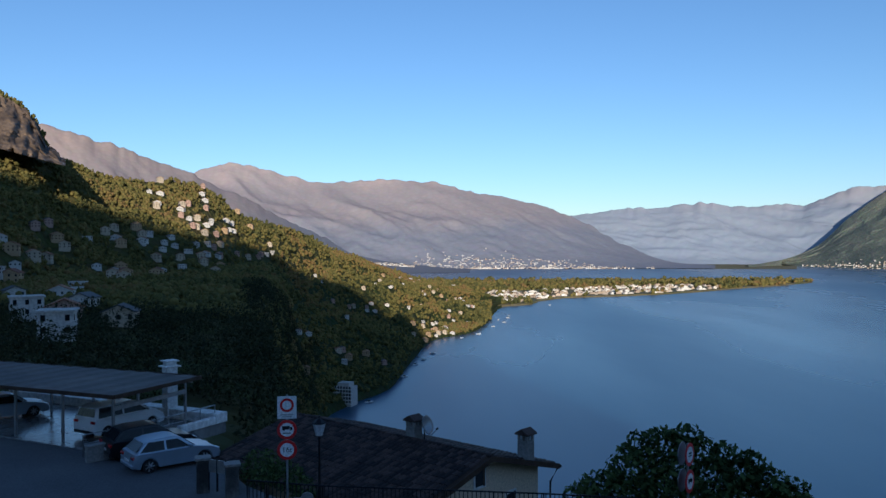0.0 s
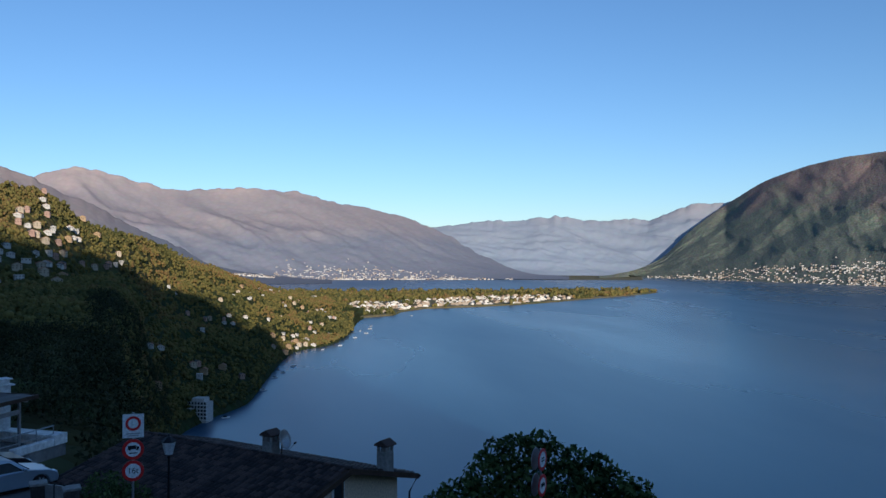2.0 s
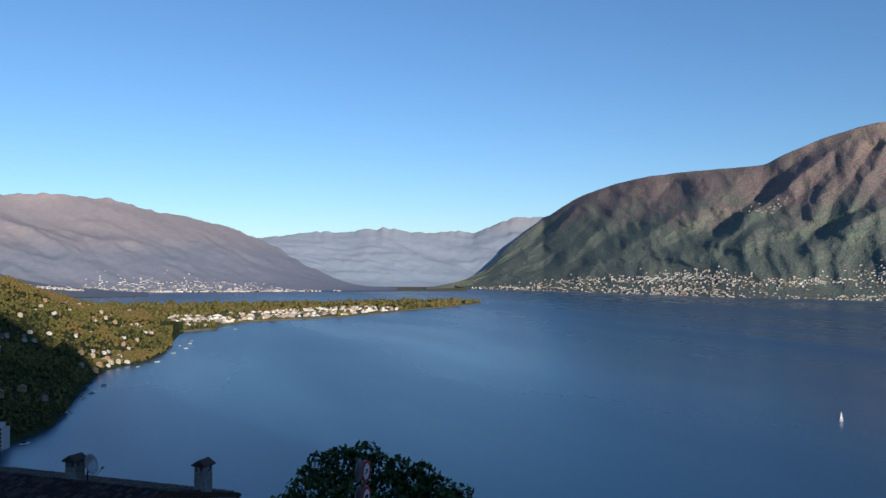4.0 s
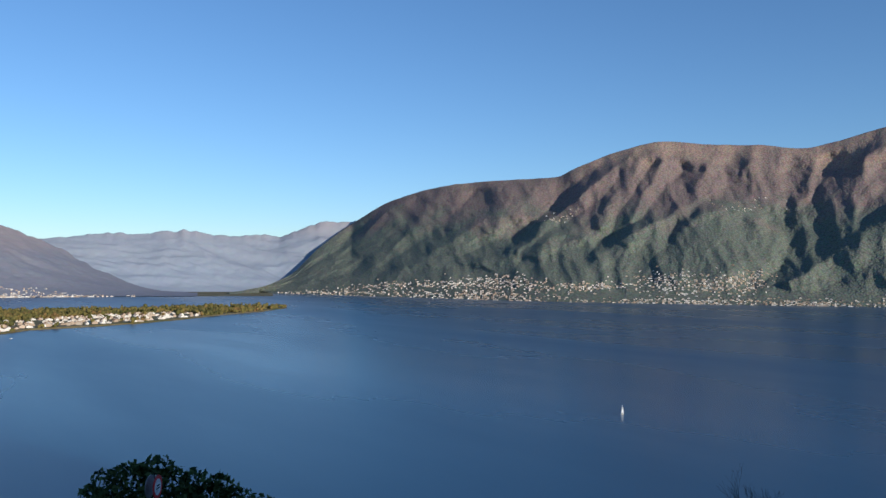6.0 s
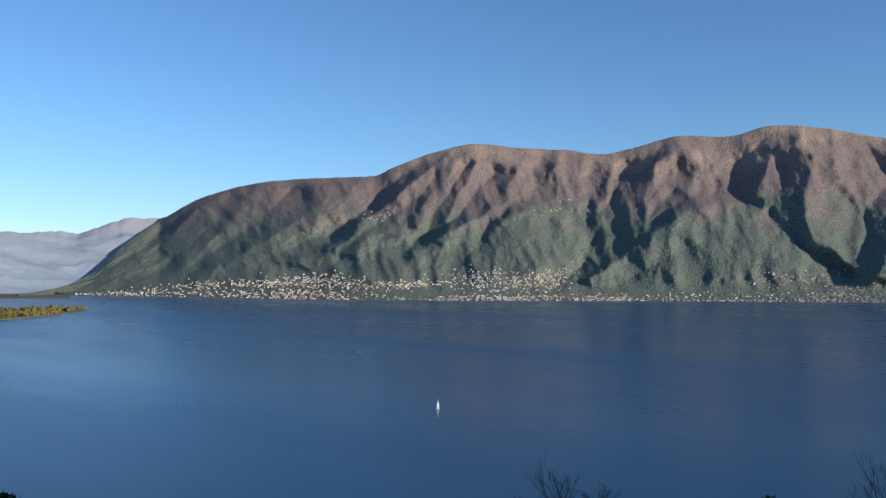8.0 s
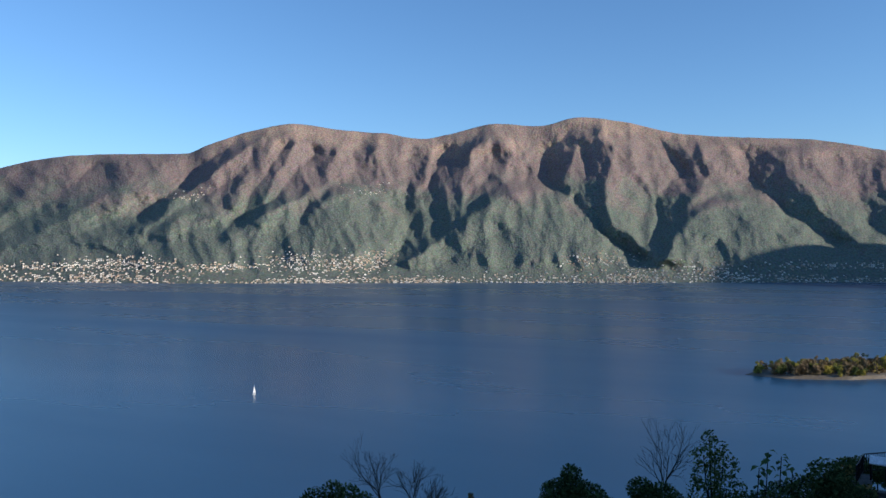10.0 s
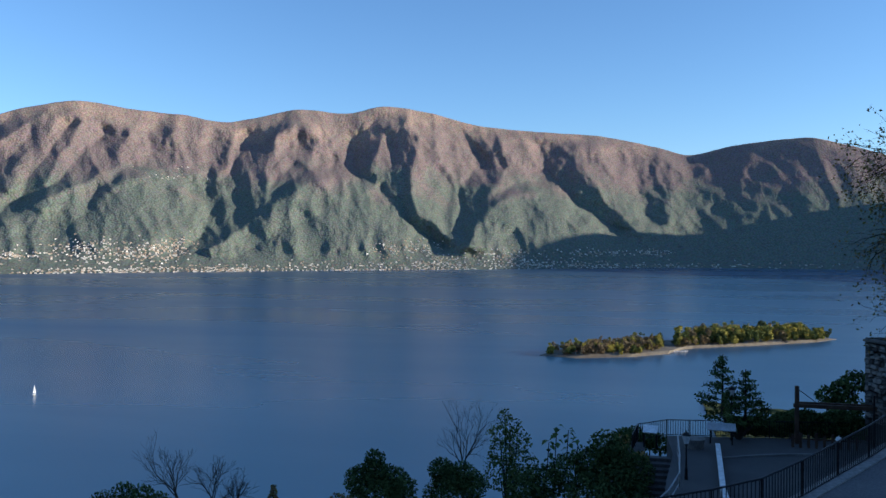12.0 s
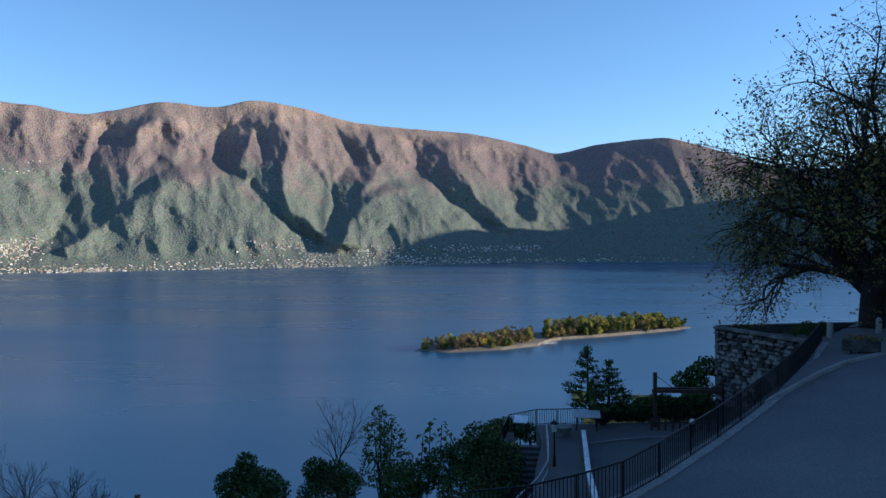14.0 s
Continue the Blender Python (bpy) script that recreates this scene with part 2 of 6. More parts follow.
# ---- mesh tools ----
class Shape:
    """Vertices and faces gathered for one mesh."""

    def __init__(self):
        self.v, self.f = [], []

    def quad(self, *pts):
        n = len(self.v)
        self.v += [tuple(p) for p in pts]
        self.f.append(tuple(range(n, n + len(pts))))
        return self

    def box(self, x0, x1, y0, y1, z0, z1, m=None):
        n = len(self.v)
        pts = [Vector((x, y, z)) for z in (z0, z1) for y in (y0, y1) for x in (x0, x1)]
        self.v += [tuple(m @ p) if m else tuple(p) for p in pts]
        self.f += [tuple(n + i for i in q) for q in ((0, 2, 3, 1), (4, 5, 7, 6), (0, 1, 5, 4), (2, 6, 7, 3), (0, 4, 6, 2), (1, 3, 7, 5))]
        return self

    def tube(self, a, b, ra, rb=None, n=8, caps=True):
        a, b = Vector(a), Vector(b)
        rb = ra if rb is None else rb
        d = (b - a).normalized()
        u = d.orthogonal().normalized()
        w = d.cross(u)
        k = len(self.v)
        for p, r in ((a, ra), (b, rb)):
            for i in range(n):
                t = 2 * math.pi * i / n
                self.v.append(tuple(p + r * (math.cos(t) * u + math.sin(t) * w)))
        for i in range(n):
            j = (i + 1) % n
            self.f.append((k + i, k + j, k + n + j, k + n + i))
        if caps:
            self.f.append(tuple(k + i for i in reversed(range(n))))
            self.f.append(tuple(k + n + i for i in range(n)))
        return self

    def line(self, pts, r, n=6):
        """One bent rod through the points."""
        pts = [Vector(p) for p in pts]
        k, m = len(self.v), len(pts)
        for i, p in enumerate(pts):
            d = (pts[min(i + 1, m - 1)] - pts[max(i - 1, 0)]).normalized()
            u = d.cross(Vector((0.13, 0.21, 0.97))).normalized()
            w = d.cross(u)
            self.v += [tuple(p + r * (math.cos(2 * math.pi * q / n) * u + math.sin(2 * math.pi * q / n) * w)) for q in range(n)]
        for i in range(m - 1):
            self.f += [(k + i * n + q, k + i * n + (q + 1) % n, k + (i + 1) * n + (q + 1) % n, k + (i + 1) * n + q) for q in range(n)]
        self.f += [tuple(k + q for q in reversed(range(n))), tuple(k + (m - 1) * n + q for q in range(n))]
        return self

    def lathe(self, c, prof, n=16):
        """A turned body round the upright axis through c: prof is radius and height, from below."""
        k = len(self.v)
        for r, z in prof:
            for i in range(n):
                t = 2 * math.pi * i / n
                self.v.append((c[0] + r * math.cos(t), c[1] + r * math.sin(t), c[2] + z))
        for a in range(len(prof) - 1):
            for i in range(n):
                j = (i + 1) % n
                self.f.append((k + a * n + i, k + a * n + j, k + (a + 1) * n + j, k + (a + 1) * n + i))
        self.f.append(tuple(k + i for i in reversed(range(n))))
        self.f.append(tuple(k + (len(prof) - 1) * n + i for i in range(n)))
        return self

    def prism(self, outline, y0, y1, m=None):
        """An outline in x and z, pushed from y0 to y1."""
        k, n = len(self.v), len(outline)
        for y in (y0, y1):
            for x, z in outline:
                p = Vector((x, y, z))
                self.v.append(tuple(m @ p) if m else tuple(p))
        for i in range(n):
            j = (i + 1) % n
            self.f.append((k + i, k + j, k + n + j, k + n + i))
        self.f.append(tuple(k + i for i in reversed(range(n))))
        self.f.append(tuple(k + n + i for i in range(n)))
        return self

    def mesh(self, name, material, smooth=False, bevel=0.0):
        me = bpy.data.meshes.new(name)
        me.from_pydata(self.v, [], self.f)
        bm = bmesh.new()
        bm.from_mesh(me)
        if bevel:
            bmesh.ops.remove_doubles(bm, verts=bm.verts, dist=1e-5)
            bmesh.ops.bevel(bm, geom=bm.edges[:], offset=bevel, segments=1, affect="EDGES", clamp_overlap=True)
        bmesh.ops.recalc_face_normals(bm, faces=bm.faces)
        bm.to_mesh(me)
        bm.free()
        if smooth:
            me.polygons.foreach_set("use_smooth", [True] * len(me.polygons))
        me.materials.append(material)
        return me


def part(name, shape, material, parent=None, label="", smooth=False, bevel=0.0):
    ob = new(name, shape if isinstance(shape, bpy.types.Mesh) else shape.mesh(name, material, smooth, bevel))
    if parent:
        ob.parent = parent
    return tagged(ob, label=label)


def thing(name, label, category, group="", kind="", at=None):
    ob = new(name)
    ob.empty_display_size = 0.2
    if at is not None:
        ob.matrix_world = at
    return tagged(ob, label, category, group, kind)


def fast_mesh(name, verts, faces, material, smooth=False):
    """A mesh of equal polygons from two arrays."""
    verts, faces = np.asarray(verts, dtype=np.float32), np.asarray(faces, dtype=np.int32)
    me = bpy.data.meshes.new(name)
    k = faces.shape[1]
    me.vertices.add(len(verts)); me.vertices.foreach_set("co", verts.ravel())
    me.loops.add(faces.size); me.loops.foreach_set("vertex_index", faces.ravel())
    me.polygons.add(len(faces))
    me.polygons.foreach_set("loop_start", np.arange(0, faces.size, k, dtype=np.int32))
    me.update(calc_edges=True)
    me.validate()
    if smooth:
        me.polygons.foreach_set("use_smooth", np.ones(len(faces), dtype=bool))
    me.materials.append(material)
    return me


def grid_mesh(name, pts, material, smooth=True):
    """pts: rows x columns x 3."""
    a, b = pts.shape[:2]
    i = np.arange((a - 1) * (b - 1))
    q = (i // (b - 1)) * b + i % (b - 1)
    return fast_mesh(name, pts.reshape(-1, 3), np.stack([q, q + 1, q + b + 1, q + b], 1), material, smooth)


def curve(points):
    """A smooth function through (x, y) pairs, held at the ends."""
    xs, ys = np.array([p[0] for p in points], float), np.array([p[1] for p in points], float)
    sec = np.diff(ys) / np.diff(xs)
    d = np.concatenate([[0.0], np.where(sec[1:] * sec[:-1] > 0, 2 * sec[1:] * sec[:-1] / (sec[1:] + sec[:-1] + 1e-12 * (sec[1:] == -sec[:-1])), 0.0), [0.0]])
    def at(x):
        x = np.clip(x, xs[0], xs[-1])
        i = np.clip(np.searchsorted(xs, x) - 1, 0, len(xs) - 2)
        h = xs[i + 1] - xs[i]
        t = (x - xs[i]) / h
        return ((2 * t**3 - 3 * t**2 + 1) * ys[i] + (t**3 - 2 * t**2 + t) * h * d[i] + (3 * t**2 - 2 * t**3) * ys[i + 1] + (t**3 - t**2) * h * d[i + 1])
    return at


def rough(p, octaves=5):
    return noise.fractal(Vector(p), 0.9, 2.1, octaves)


ICO = bmesh.new()
bmesh.ops.create_icosphere(ICO, subdivisions=2, radius=1.0)
ICO_V = np.array([v.co for v in ICO.verts])
ICO_F = np.array([[v.index for v in f.verts] for f in ICO.faces])
ICO.free()
ICO1 = bmesh.new()
bmesh.ops.create_icosphere(ICO1, subdivisions=1, radius=1.0)
ICO1_V = np.array([v.co for v in ICO1.verts])
ICO1_F = np.array([[v.index for v in f.verts] for f in ICO1.faces])
ICO1.free()


def clumps(name, spots, material, rng, fine=False, tall=1.15, sub=3):
    """Many ragged tree crowns in one mesh, each of a few lumps: spots are x, y, z of the foot and a radius."""
    base_v, base_f = (ICO_V, ICO_F) if fine else (ICO1_V, ICO1_F)
    vs, fs, n = [], [], 0
    for x, y, z, r in spots:
        for q in range(sub):
            k = r if sub == 1 else r * rng.uniform(0.42, 0.7) * (1.0 if sub < 5 else 0.8)
            o = rng.normal(size=3) * r * (0.0 if sub == 1 else 0.45) * np.array([1, 1, 0.8])
            j = 1 + rng.uniform(-0.3, 0.3, len(base_v))[:, None]
            v = base_v * j * np.array([k * rng.uniform(0.8, 1.2), k * rng.uniform(0.8, 1.2), k * tall * rng.uniform(0.8, 1.2)])
            vs.append(v + o + np.array([x, y, z + r * 0.6])); fs.append(base_f + n); n += len(base_v)
    return fast_mesh(name, np.concatenate(vs), np.concatenate(fs), material)


def leaf_cloud(blobs, size, per, rnd):
    """Many small leaves on the outsides of clumps: blobs are centre and radius."""
    v, f = [], []
    for (x, y, z), r in blobs:
        cnt = int(per * r * r)
        d = rnd.normal(size=(cnt, 3))
        d /= np.linalg.norm(d, axis=1)[:, None]
        rad = r * rnd.uniform(0.35, 1.08, cnt)[:, None] ** 0.6
        c = np.array([x, y, z]) + d * rad * np.array([1, 1, 0.9])
        u = rnd.normal(size=(cnt, 3)); u /= np.linalg.norm(u, axis=1)[:, None]
        w = np.cross(u, rnd.normal(size=(cnt, 3))); w /= np.linalg.norm(w, axis=1)[:, None]
        s = size * rnd.uniform(0.6, 1.4, cnt)[:, None]
        k = len(v) and sum(len(a) for a in v)
        q = np.stack([c - u * s, c + w * s * 0.5, c + u * s, c - w * s * 0.5], 1).reshape(-1, 3)
        v.append(q)
        f.append(np.arange(cnt * 4).reshape(-1, 4) + k)
    return np.concatenate(v), np.concatenate(f)


# ---- the lake and the land round it ----
LAKE = -100.0


def polar(az, r, z):
    return np.stack([r * np.sin(np.radians(az)), r * np.cos(np.radians(az)), z], -1)


ring = Shape()
ring.v = [(0, 0, LAKE)] + [(5300 * math.cos(2 * math.pi * i / 64), 5300 * math.sin(2 * math.pi * i / 64), LAKE) for i in range(64)]
ring.f = [(0, 1 + i, 1 + (i + 1) % 64) for i in range(64)]
lake = tagged(new("water", ring.mesh("water", M_WATER)), "calm deep blue lake with faint wind streaks", "lake", kind="structure")

# the mountain across the lake: shore and crest by bearing, spurs running down between gullies
SHORE = curve([(20, 4350), (25, 4000), (33, 3450), (46, 2930), (57, 2900), (69, 2980), (82, 3150), (95, 3500), (105, 3500), (125, 3300), (150, 2600)])
CREST = curve([(21, -1.3), (23, -1.0), (24.2, -0.6), (25.3, 0.0), (27.2, 1.85), (29.6, 3.65), (32.6, 5.35), (36.5, 6.4), (40.2, 6.75), (44.2, 6.95), (45.4, 7.5), (48.7, 8.7), (51.5, 9.25),
               (54.8, 8.9), (58, 8.7), (60.6, 8.35), (62.6, 8.7), (65.9, 9.4), (69, 9.2), (71.8, 9.75), (74.6, 9.4), (78.6, 8.4), (82.7, 7.95),
               (86.8, 7.6), (90.8, 6.75), (93.2, 6.1), (96.2, 6.65), (100.4, 6.95), (103.4, 6.2), (108.7, 4.6), (114.5, 4.4), (117.5, 6.3), (121, 8.6), (126, 9.5), (132, 8.5), (150, 7)])
# shaded gullies: how deep, then rows of the share of the slope, the bearing of the hollow and of the spur after it
GULLIES = []


def gully(depth, *rows):
    up = sorted(rows)
    GULLIES.append((depth, *(np.array([r[k] for r in up]) for k in range(3))))


gully(1.0, (0.98, 47.4, 49.9), (0.83, 44.8, 46.8), (0.64, 42.4, 43.4), (0.41, 39.9, 41.6))
gully(0.8, (0.91, 38.5, 40.1), (0.82, 37.5, 41.1), (0.53, 34.4, 36.9), (0.32, 31.6, 34.0))
gully(0.35, (0.93, 49.5, 50.4), (0.71, 47.2, 48.1), (0.53, 46.8, 47.4))
gully(0.5, (0.87, 50.8, 51.5), (0.55, 48.1, 49.3), (0.44, 47.9, 48.9), (0.33, 46.0, 47.4))
gully(0.9, (0.84, 53.0, 54.4), (0.64, 51.3, 53.6), (0.53, 50.1, 51.7), (0.41, 46.8, 48.8))
gully(0.4, (1.0, 56.7, 57.9), (0.84, 55.6, 56.5))
gully(0.5, (0.91, 59.8, 61.1), (0.7, 59.8, 60.6), (0.56, 59.5, 60.0))
gully(1.3, (0.9, 62.4, 64.6), (0.75, 61.5, 63.6), (0.57, 60.2, 63.4), (0.38, 59.9, 63.2), (0.27, 59.5, 61.6), (0.15, 58.0, 59.6))
gully(0.4, (0.98, 64.7, 65.4), (0.85, 63.3, 65.0))
gully(0.7, (0.81, 65.8, 67.0), (0.64, 65.0, 66.5), (0.52, 63.6, 65.4))
gully(0.9, (0.93, 71.1, 73.6), (0.83, 69.5, 71.7), (0.7, 69.6, 71.1), (0.57, 70.0, 71.1))
gully(1.0, (0.83, 72.0, 74.1), (0.64, 72.3, 73.8), (0.47, 71.5, 73.6), (0.34, 73.0, 74.6), (0.24, 74.6, 76.2), (0.16, 75.9, 77.6))
gully(1.1, (0.93, 77.8, 80.0), (0.72, 78.9, 80.7), (0.55, 77.2, 79.6), (0.36, 77.0, 78.9), (0.19, 76.4, 77.8))
gully(1.1, (0.91, 83.3, 85.9), (0.72, 83.3, 86.2), (0.56, 85.0, 87.1), (0.4, 86.8, 88.9), (0.3, 88.6, 89.9))
gully(1.0, (0.9, 89.5, 91.9), (0.66, 89.8, 92.1), (0.41, 90.5, 91.9))
gully(0.4, (1.0, 32.2, 33.6), (0.87, 30.1, 31.6), (0.71, 28.2, 29.6))
gully(0.45, (0.98, 34.2, 35.6), (0.72, 32.9, 34.4), (0.5, 30.8, 32.4), (0.32, 29.4, 31.0))
gully(0.5, (0.63, 42.2, 43.8), (0.5, 40.1, 42.2), (0.31, 36.0, 38.7))
# rounded wooded foothills: bearing, share of the slope at the top, half width, bulge in metres
FOOTHILLS = [(44.6, 0.52, 3.6, 90), (55.6, 0.58, 5.0, 130), (68.0, 0.57, 6.2, 150), (82.6, 0.55, 5.4, 130), (34.5, 0.3, 4.0, 70)]


def smooth(x):
    x = np.clip(x, 0, 1)
    return x * x * (3 - 2 * x)


def main_depth(az, s):
    """How far the slope stands back from its plain incline, in metres."""
    out = np.zeros_like(az)
    for depth, ss, left, right in GULLIES:
        a, b = np.interp(s, ss, left), np.interp(s, ss, right)
        drop = depth * 112 * smooth((s - ss[0] + 0.1) / 0.1) * (1 - smooth((s - ss[-1]) / 0.07))
        lap = 1.1 * (b - a) + 1.0
        saw = np.where(az < a, 0.5 * (1 - (a - az) / lap), np.where(az > b, -0.5 * (1 - (az - b) / lap), 0.5 - (az - a) / (b - a)))
        out += drop * np.where((az > a - lap) & (az < b + lap), saw, 0)
    for ac, sc, w, bulge in FOOTHILLS:
        d = np.clip(np.abs(az - ac) / w, 0, 1)
        out += bulge * (smooth((s - sc * (1 - 0.75 * d * d)) / 0.1) * (1 - smooth((s - sc - 0.1) / 0.25)) * (1 - d) - 0.5 * (1 - d * d) * smooth(s / 0.2) * (1 - smooth((s - sc) / 0.3)))
    return out


az_grid = np.arange(21, 150, 0.13)
s_grid = np.concatenate([np.linspace(0, 1, 150), [1.04, 1.1, 1.2]])
AZ2, S2 = np.meshgrid(az_grid, s_grid, indexing="ij")
warp = np.array([[0.45 * rough((a * 0.8, q * 7, 4), 4) for q in s_grid] for a in az_grid])
ribs = np.array([[noise.ridged_multi_fractal(Vector((a * 0.5 + q * 1.4, q * 3.0, 7)), 0.9, 2.2, 6, 1.0, 2.0) - 1.0 for q in s_grid] for a in az_grid])
s_in = np.clip(S2, 0, 1)
near = SHORE(AZ2)
span = np.minimum(np.minimum(4880, near + 1150), 4250 + 105 * (AZ2 - 24)) - near
r = near + span * s_in ** 0.92 + (main_depth(AZ2 + warp, s_in) - 26 * ribs) * smooth(s_in * 6) * (0.35 + 0.65 * smooth((1 - s_in) * 7))
r = np.where(S2 > 1, near + span * (1 + 2.5 * (S2 - 1)), r)
e_low = -np.degrees(np.arctan2(100.0, near))
crest_e = CREST(AZ2) + 0.06 * warp[:, -4][:, None]
z = r * np.tan(np.radians(e_low + (crest_e - e_low) * s_in))
z = np.where(S2 > 1, z - (S2 - 1) * 1500, z)
pts = polar(AZ2, r, np.maximum(z, LAKE - 1) + np.minimum(0.6, 30 * S2))
mountain_main = tagged(new("backdrop_mountain", grid_mesh("backdrop_mountain", pts, M_MAIN)), "long forested mountain with rust-red upper slopes and shaded gullies", "mountain", kind="structure")
MAIN_PTS = pts

# far ranges at the head of the lake
RANGE_PTS = {}


def far_range(name, label, material, crest, r0, r1, a0, a1, step, seed, rib, foot=0.0):
    az_g = np.arange(a0, a1, step)
    s_g = np.linspace(0, 1, 60)
    p = np.zeros((len(az_g), len(s_g) + 2, 3))
    for i, az in enumerate(az_g):
        top = r1 * math.tan(radians(float(crest(az)))) - LAKE
        teeth = 13 * rough((az * 1.0, seed, 0), 7) + (0.3 * r1 / 100) * (noise.ridged_multi_fractal(Vector((az * 0.22, seed, 2)), 0.9, 2.2, 6, 1.0, 2.0) - 1.2)
        for j, s in enumerate(s_g):
            rid = noise.ridged_multi_fractal(Vector((az * 0.2 + s * 1.6, s * 1.9, seed)), 0.85, 2.2, 7, 1.0, 2.0) - 1.0
            h = top * (s ** 1.2 + rib * 0.55 * rid * s * (1.04 - s) * 1.6) + teeth * s ** 7
            p[i, j] = polar(az, r0 + (r1 - r0) * s, LAKE - 1 + foot + max(0, h))
        p[i, -2] = polar(az, r1 + 25, p[i, len(s_g) - 1, 2] + 2)
        p[i, -1] = polar(az, r1 + 60, LAKE - 1)
    RANGE_PTS[name] = p
    return tagged(new(name, grid_mesh(name, p, material)), label, "mountain", kind="structure")


far_range("backdrop_far_range", "mountain range at the valley head, haze painted in as pale blue", M_FAR,
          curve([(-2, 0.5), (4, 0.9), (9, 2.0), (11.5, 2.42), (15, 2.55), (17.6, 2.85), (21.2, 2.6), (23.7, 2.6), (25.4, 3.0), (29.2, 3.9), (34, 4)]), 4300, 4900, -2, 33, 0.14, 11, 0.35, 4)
far_range("backdrop_peaks", "sunlit pinkish mountain peaks with pale rock ridges, haze painted into the colour", M_PEAKS,
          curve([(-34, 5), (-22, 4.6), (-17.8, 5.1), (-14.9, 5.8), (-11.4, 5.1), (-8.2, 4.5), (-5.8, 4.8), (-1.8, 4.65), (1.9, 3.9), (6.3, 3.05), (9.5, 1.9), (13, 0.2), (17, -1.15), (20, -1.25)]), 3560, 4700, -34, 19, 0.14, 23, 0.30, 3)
far_range("backdrop_brown_ridge", "dull brown mountain ridge descending to the lake, tinted with painted haze", M_RANGE,
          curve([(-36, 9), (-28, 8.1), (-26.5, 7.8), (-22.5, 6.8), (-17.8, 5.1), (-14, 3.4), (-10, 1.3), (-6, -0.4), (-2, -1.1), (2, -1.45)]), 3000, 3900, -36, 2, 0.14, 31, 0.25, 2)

# the near hillside on the landward side: foot, skyline and their heights by bearing
HILL_R0 = curve([(-80, 45), (-40, 45), (-29, 48), (-20, 50), (-13, 52), (-11.2, 90), (-9.8, 330), (-9.1, 442), (-6.7, 505), (-3.9, 557), (-2.6, 661), (-1.4, 790), (-0.6, 852), (1.9, 917), (3.05, 1017), (4.2, 1290)])
HILL_Z0 = curve([(-80, -12), (-29, -12), (-20, -13), (-13, -15), (-11.2, -30), (-9.8, -90), (-9.1, -101), (4.2, -101)])
HILL_R1 = curve([(-80, 420), (-40, 520), (-29, 600), (-22, 640), (-17.9, 700), (-14, 800), (-10.6, 950), (-7.5, 1120), (-3.4, 1260), (-0.2, 1330), (2.7, 1380), (4.2, 1400)])
HILL_E1 = curve([(-80, 16), (-40, 12), (-31, 10), (-29, 9.4), (-27.2, 8.1), (-26.4, 6.5), (-24.9, 5.4), (-22.5, 4.75), (-17.9, 4.4), (-16, 3.35), (-14.1, 2.0), (-10.6, 1.35), (-7.5, -0.25), (-3.4, -1.95), (-0.2, -2.7), (2.7, -3.4), (4.2, -4.0)])


def hill_point(az, s):
    r0, z0, r1, e1 = float(HILL_R0(az)), float(HILL_Z0(az)), float(HILL_R1(az)), float(HILL_E1(az))
    e0 = math.degrees(math.atan2(z0, r0))
    r = r0 + (r1 - r0) * s
    k = s ** 0.8 if az < -12 else s ** 0.62
    e = e0 + (e1 - e0) * k
    z = r * math.tan(radians(e))
    bump = (0.016 * r + 2) * rough((az * 0.16, s * 5, 2), 4) * min(1, s * 5) * min(1.0, (1.05 - s) * 6)
    return polar(az, r, max(z + bump, z0))


az_h = np.concatenate([np.arange(-80, -31, 1.0), np.arange(-31, 4.3, 0.16)])
s_h = np.linspace(0, 1, 90)
pts = np.zeros((len(az_h), len(s_h) + 2, 3))
for i, az in enumerate(az_h):
    for j, s in enumerate(s_h):
        pts[i, j] = hill_point(az, s)
    end = pts[i, len(s_h) - 1]
    pts[i, -2] = (end[0] * 1.06, end[1] * 1.06, max(end[2] - 14, -100.5))
    pts[i, -1] = (end[0] * 1.25, end[1] * 1.25, -100.5)
hillside = tagged(new("ground_hillside", grid_mesh("ground_hillside", pts, M_HILL)), "steep wooded hillside above the lake, partly in shadow", "hillside", kind="structure")

# the flat delta with the town
DELTA = [(40, 1250), (60, 1296), (105, 1318), (150, 1354), (175, 1440), (234, 1526), (340, 1565), (444, 1618), (560, 1710), (665, 1815), (840, 1960), (960, 2085), (1000, 2135),
         (985, 2190), (880, 2230), (700, 2215), (450, 2230), (200, 2250), (0, 2280), (-300, 2300), (-420, 2000), (-330, 1500), (-150, 1280)]
dv = Shape()
inner = [(x * 0.985 + 150 * 0.015, y * 0.985 + 1800 * 0.015) for x, y in DELTA]
n = len(DELTA)
dv.v = [(x, y, -100.6) for x, y in DELTA] + [(x, y, -97.5) for x, y in inner]
dv.f = [(i, (i + 1) % n, n + (i + 1) % n, n + i) for i in range(n)] + [tuple(range(n, 2 * n))]
delta = tagged(new("ground_delta", dv.mesh("ground_delta", M_FLAT)), "flat river delta reaching into the lake", "peninsula", kind="structure")
plain = Shape()
plain.v = [tuple(polar(a, r, -100.5 + 3 * (r > 3500))) for a in range(-30, 27, 3) for r in (3330 + 25 * (a % 2), 3420, 4350)]
k = len(range(-30, 27, 3))
plain.f = [(3 * i + j, 3 * i + 3 + j, 3 * i + 4 + j, 3 * i + 1 + j) for i in range(k - 1) for j in (0, 1)]
tagged(new("ground_plain", plain.mesh("ground_plain", M_FLAT)), "far shore plain at the foot of the mountains", "plain", kind="structure")

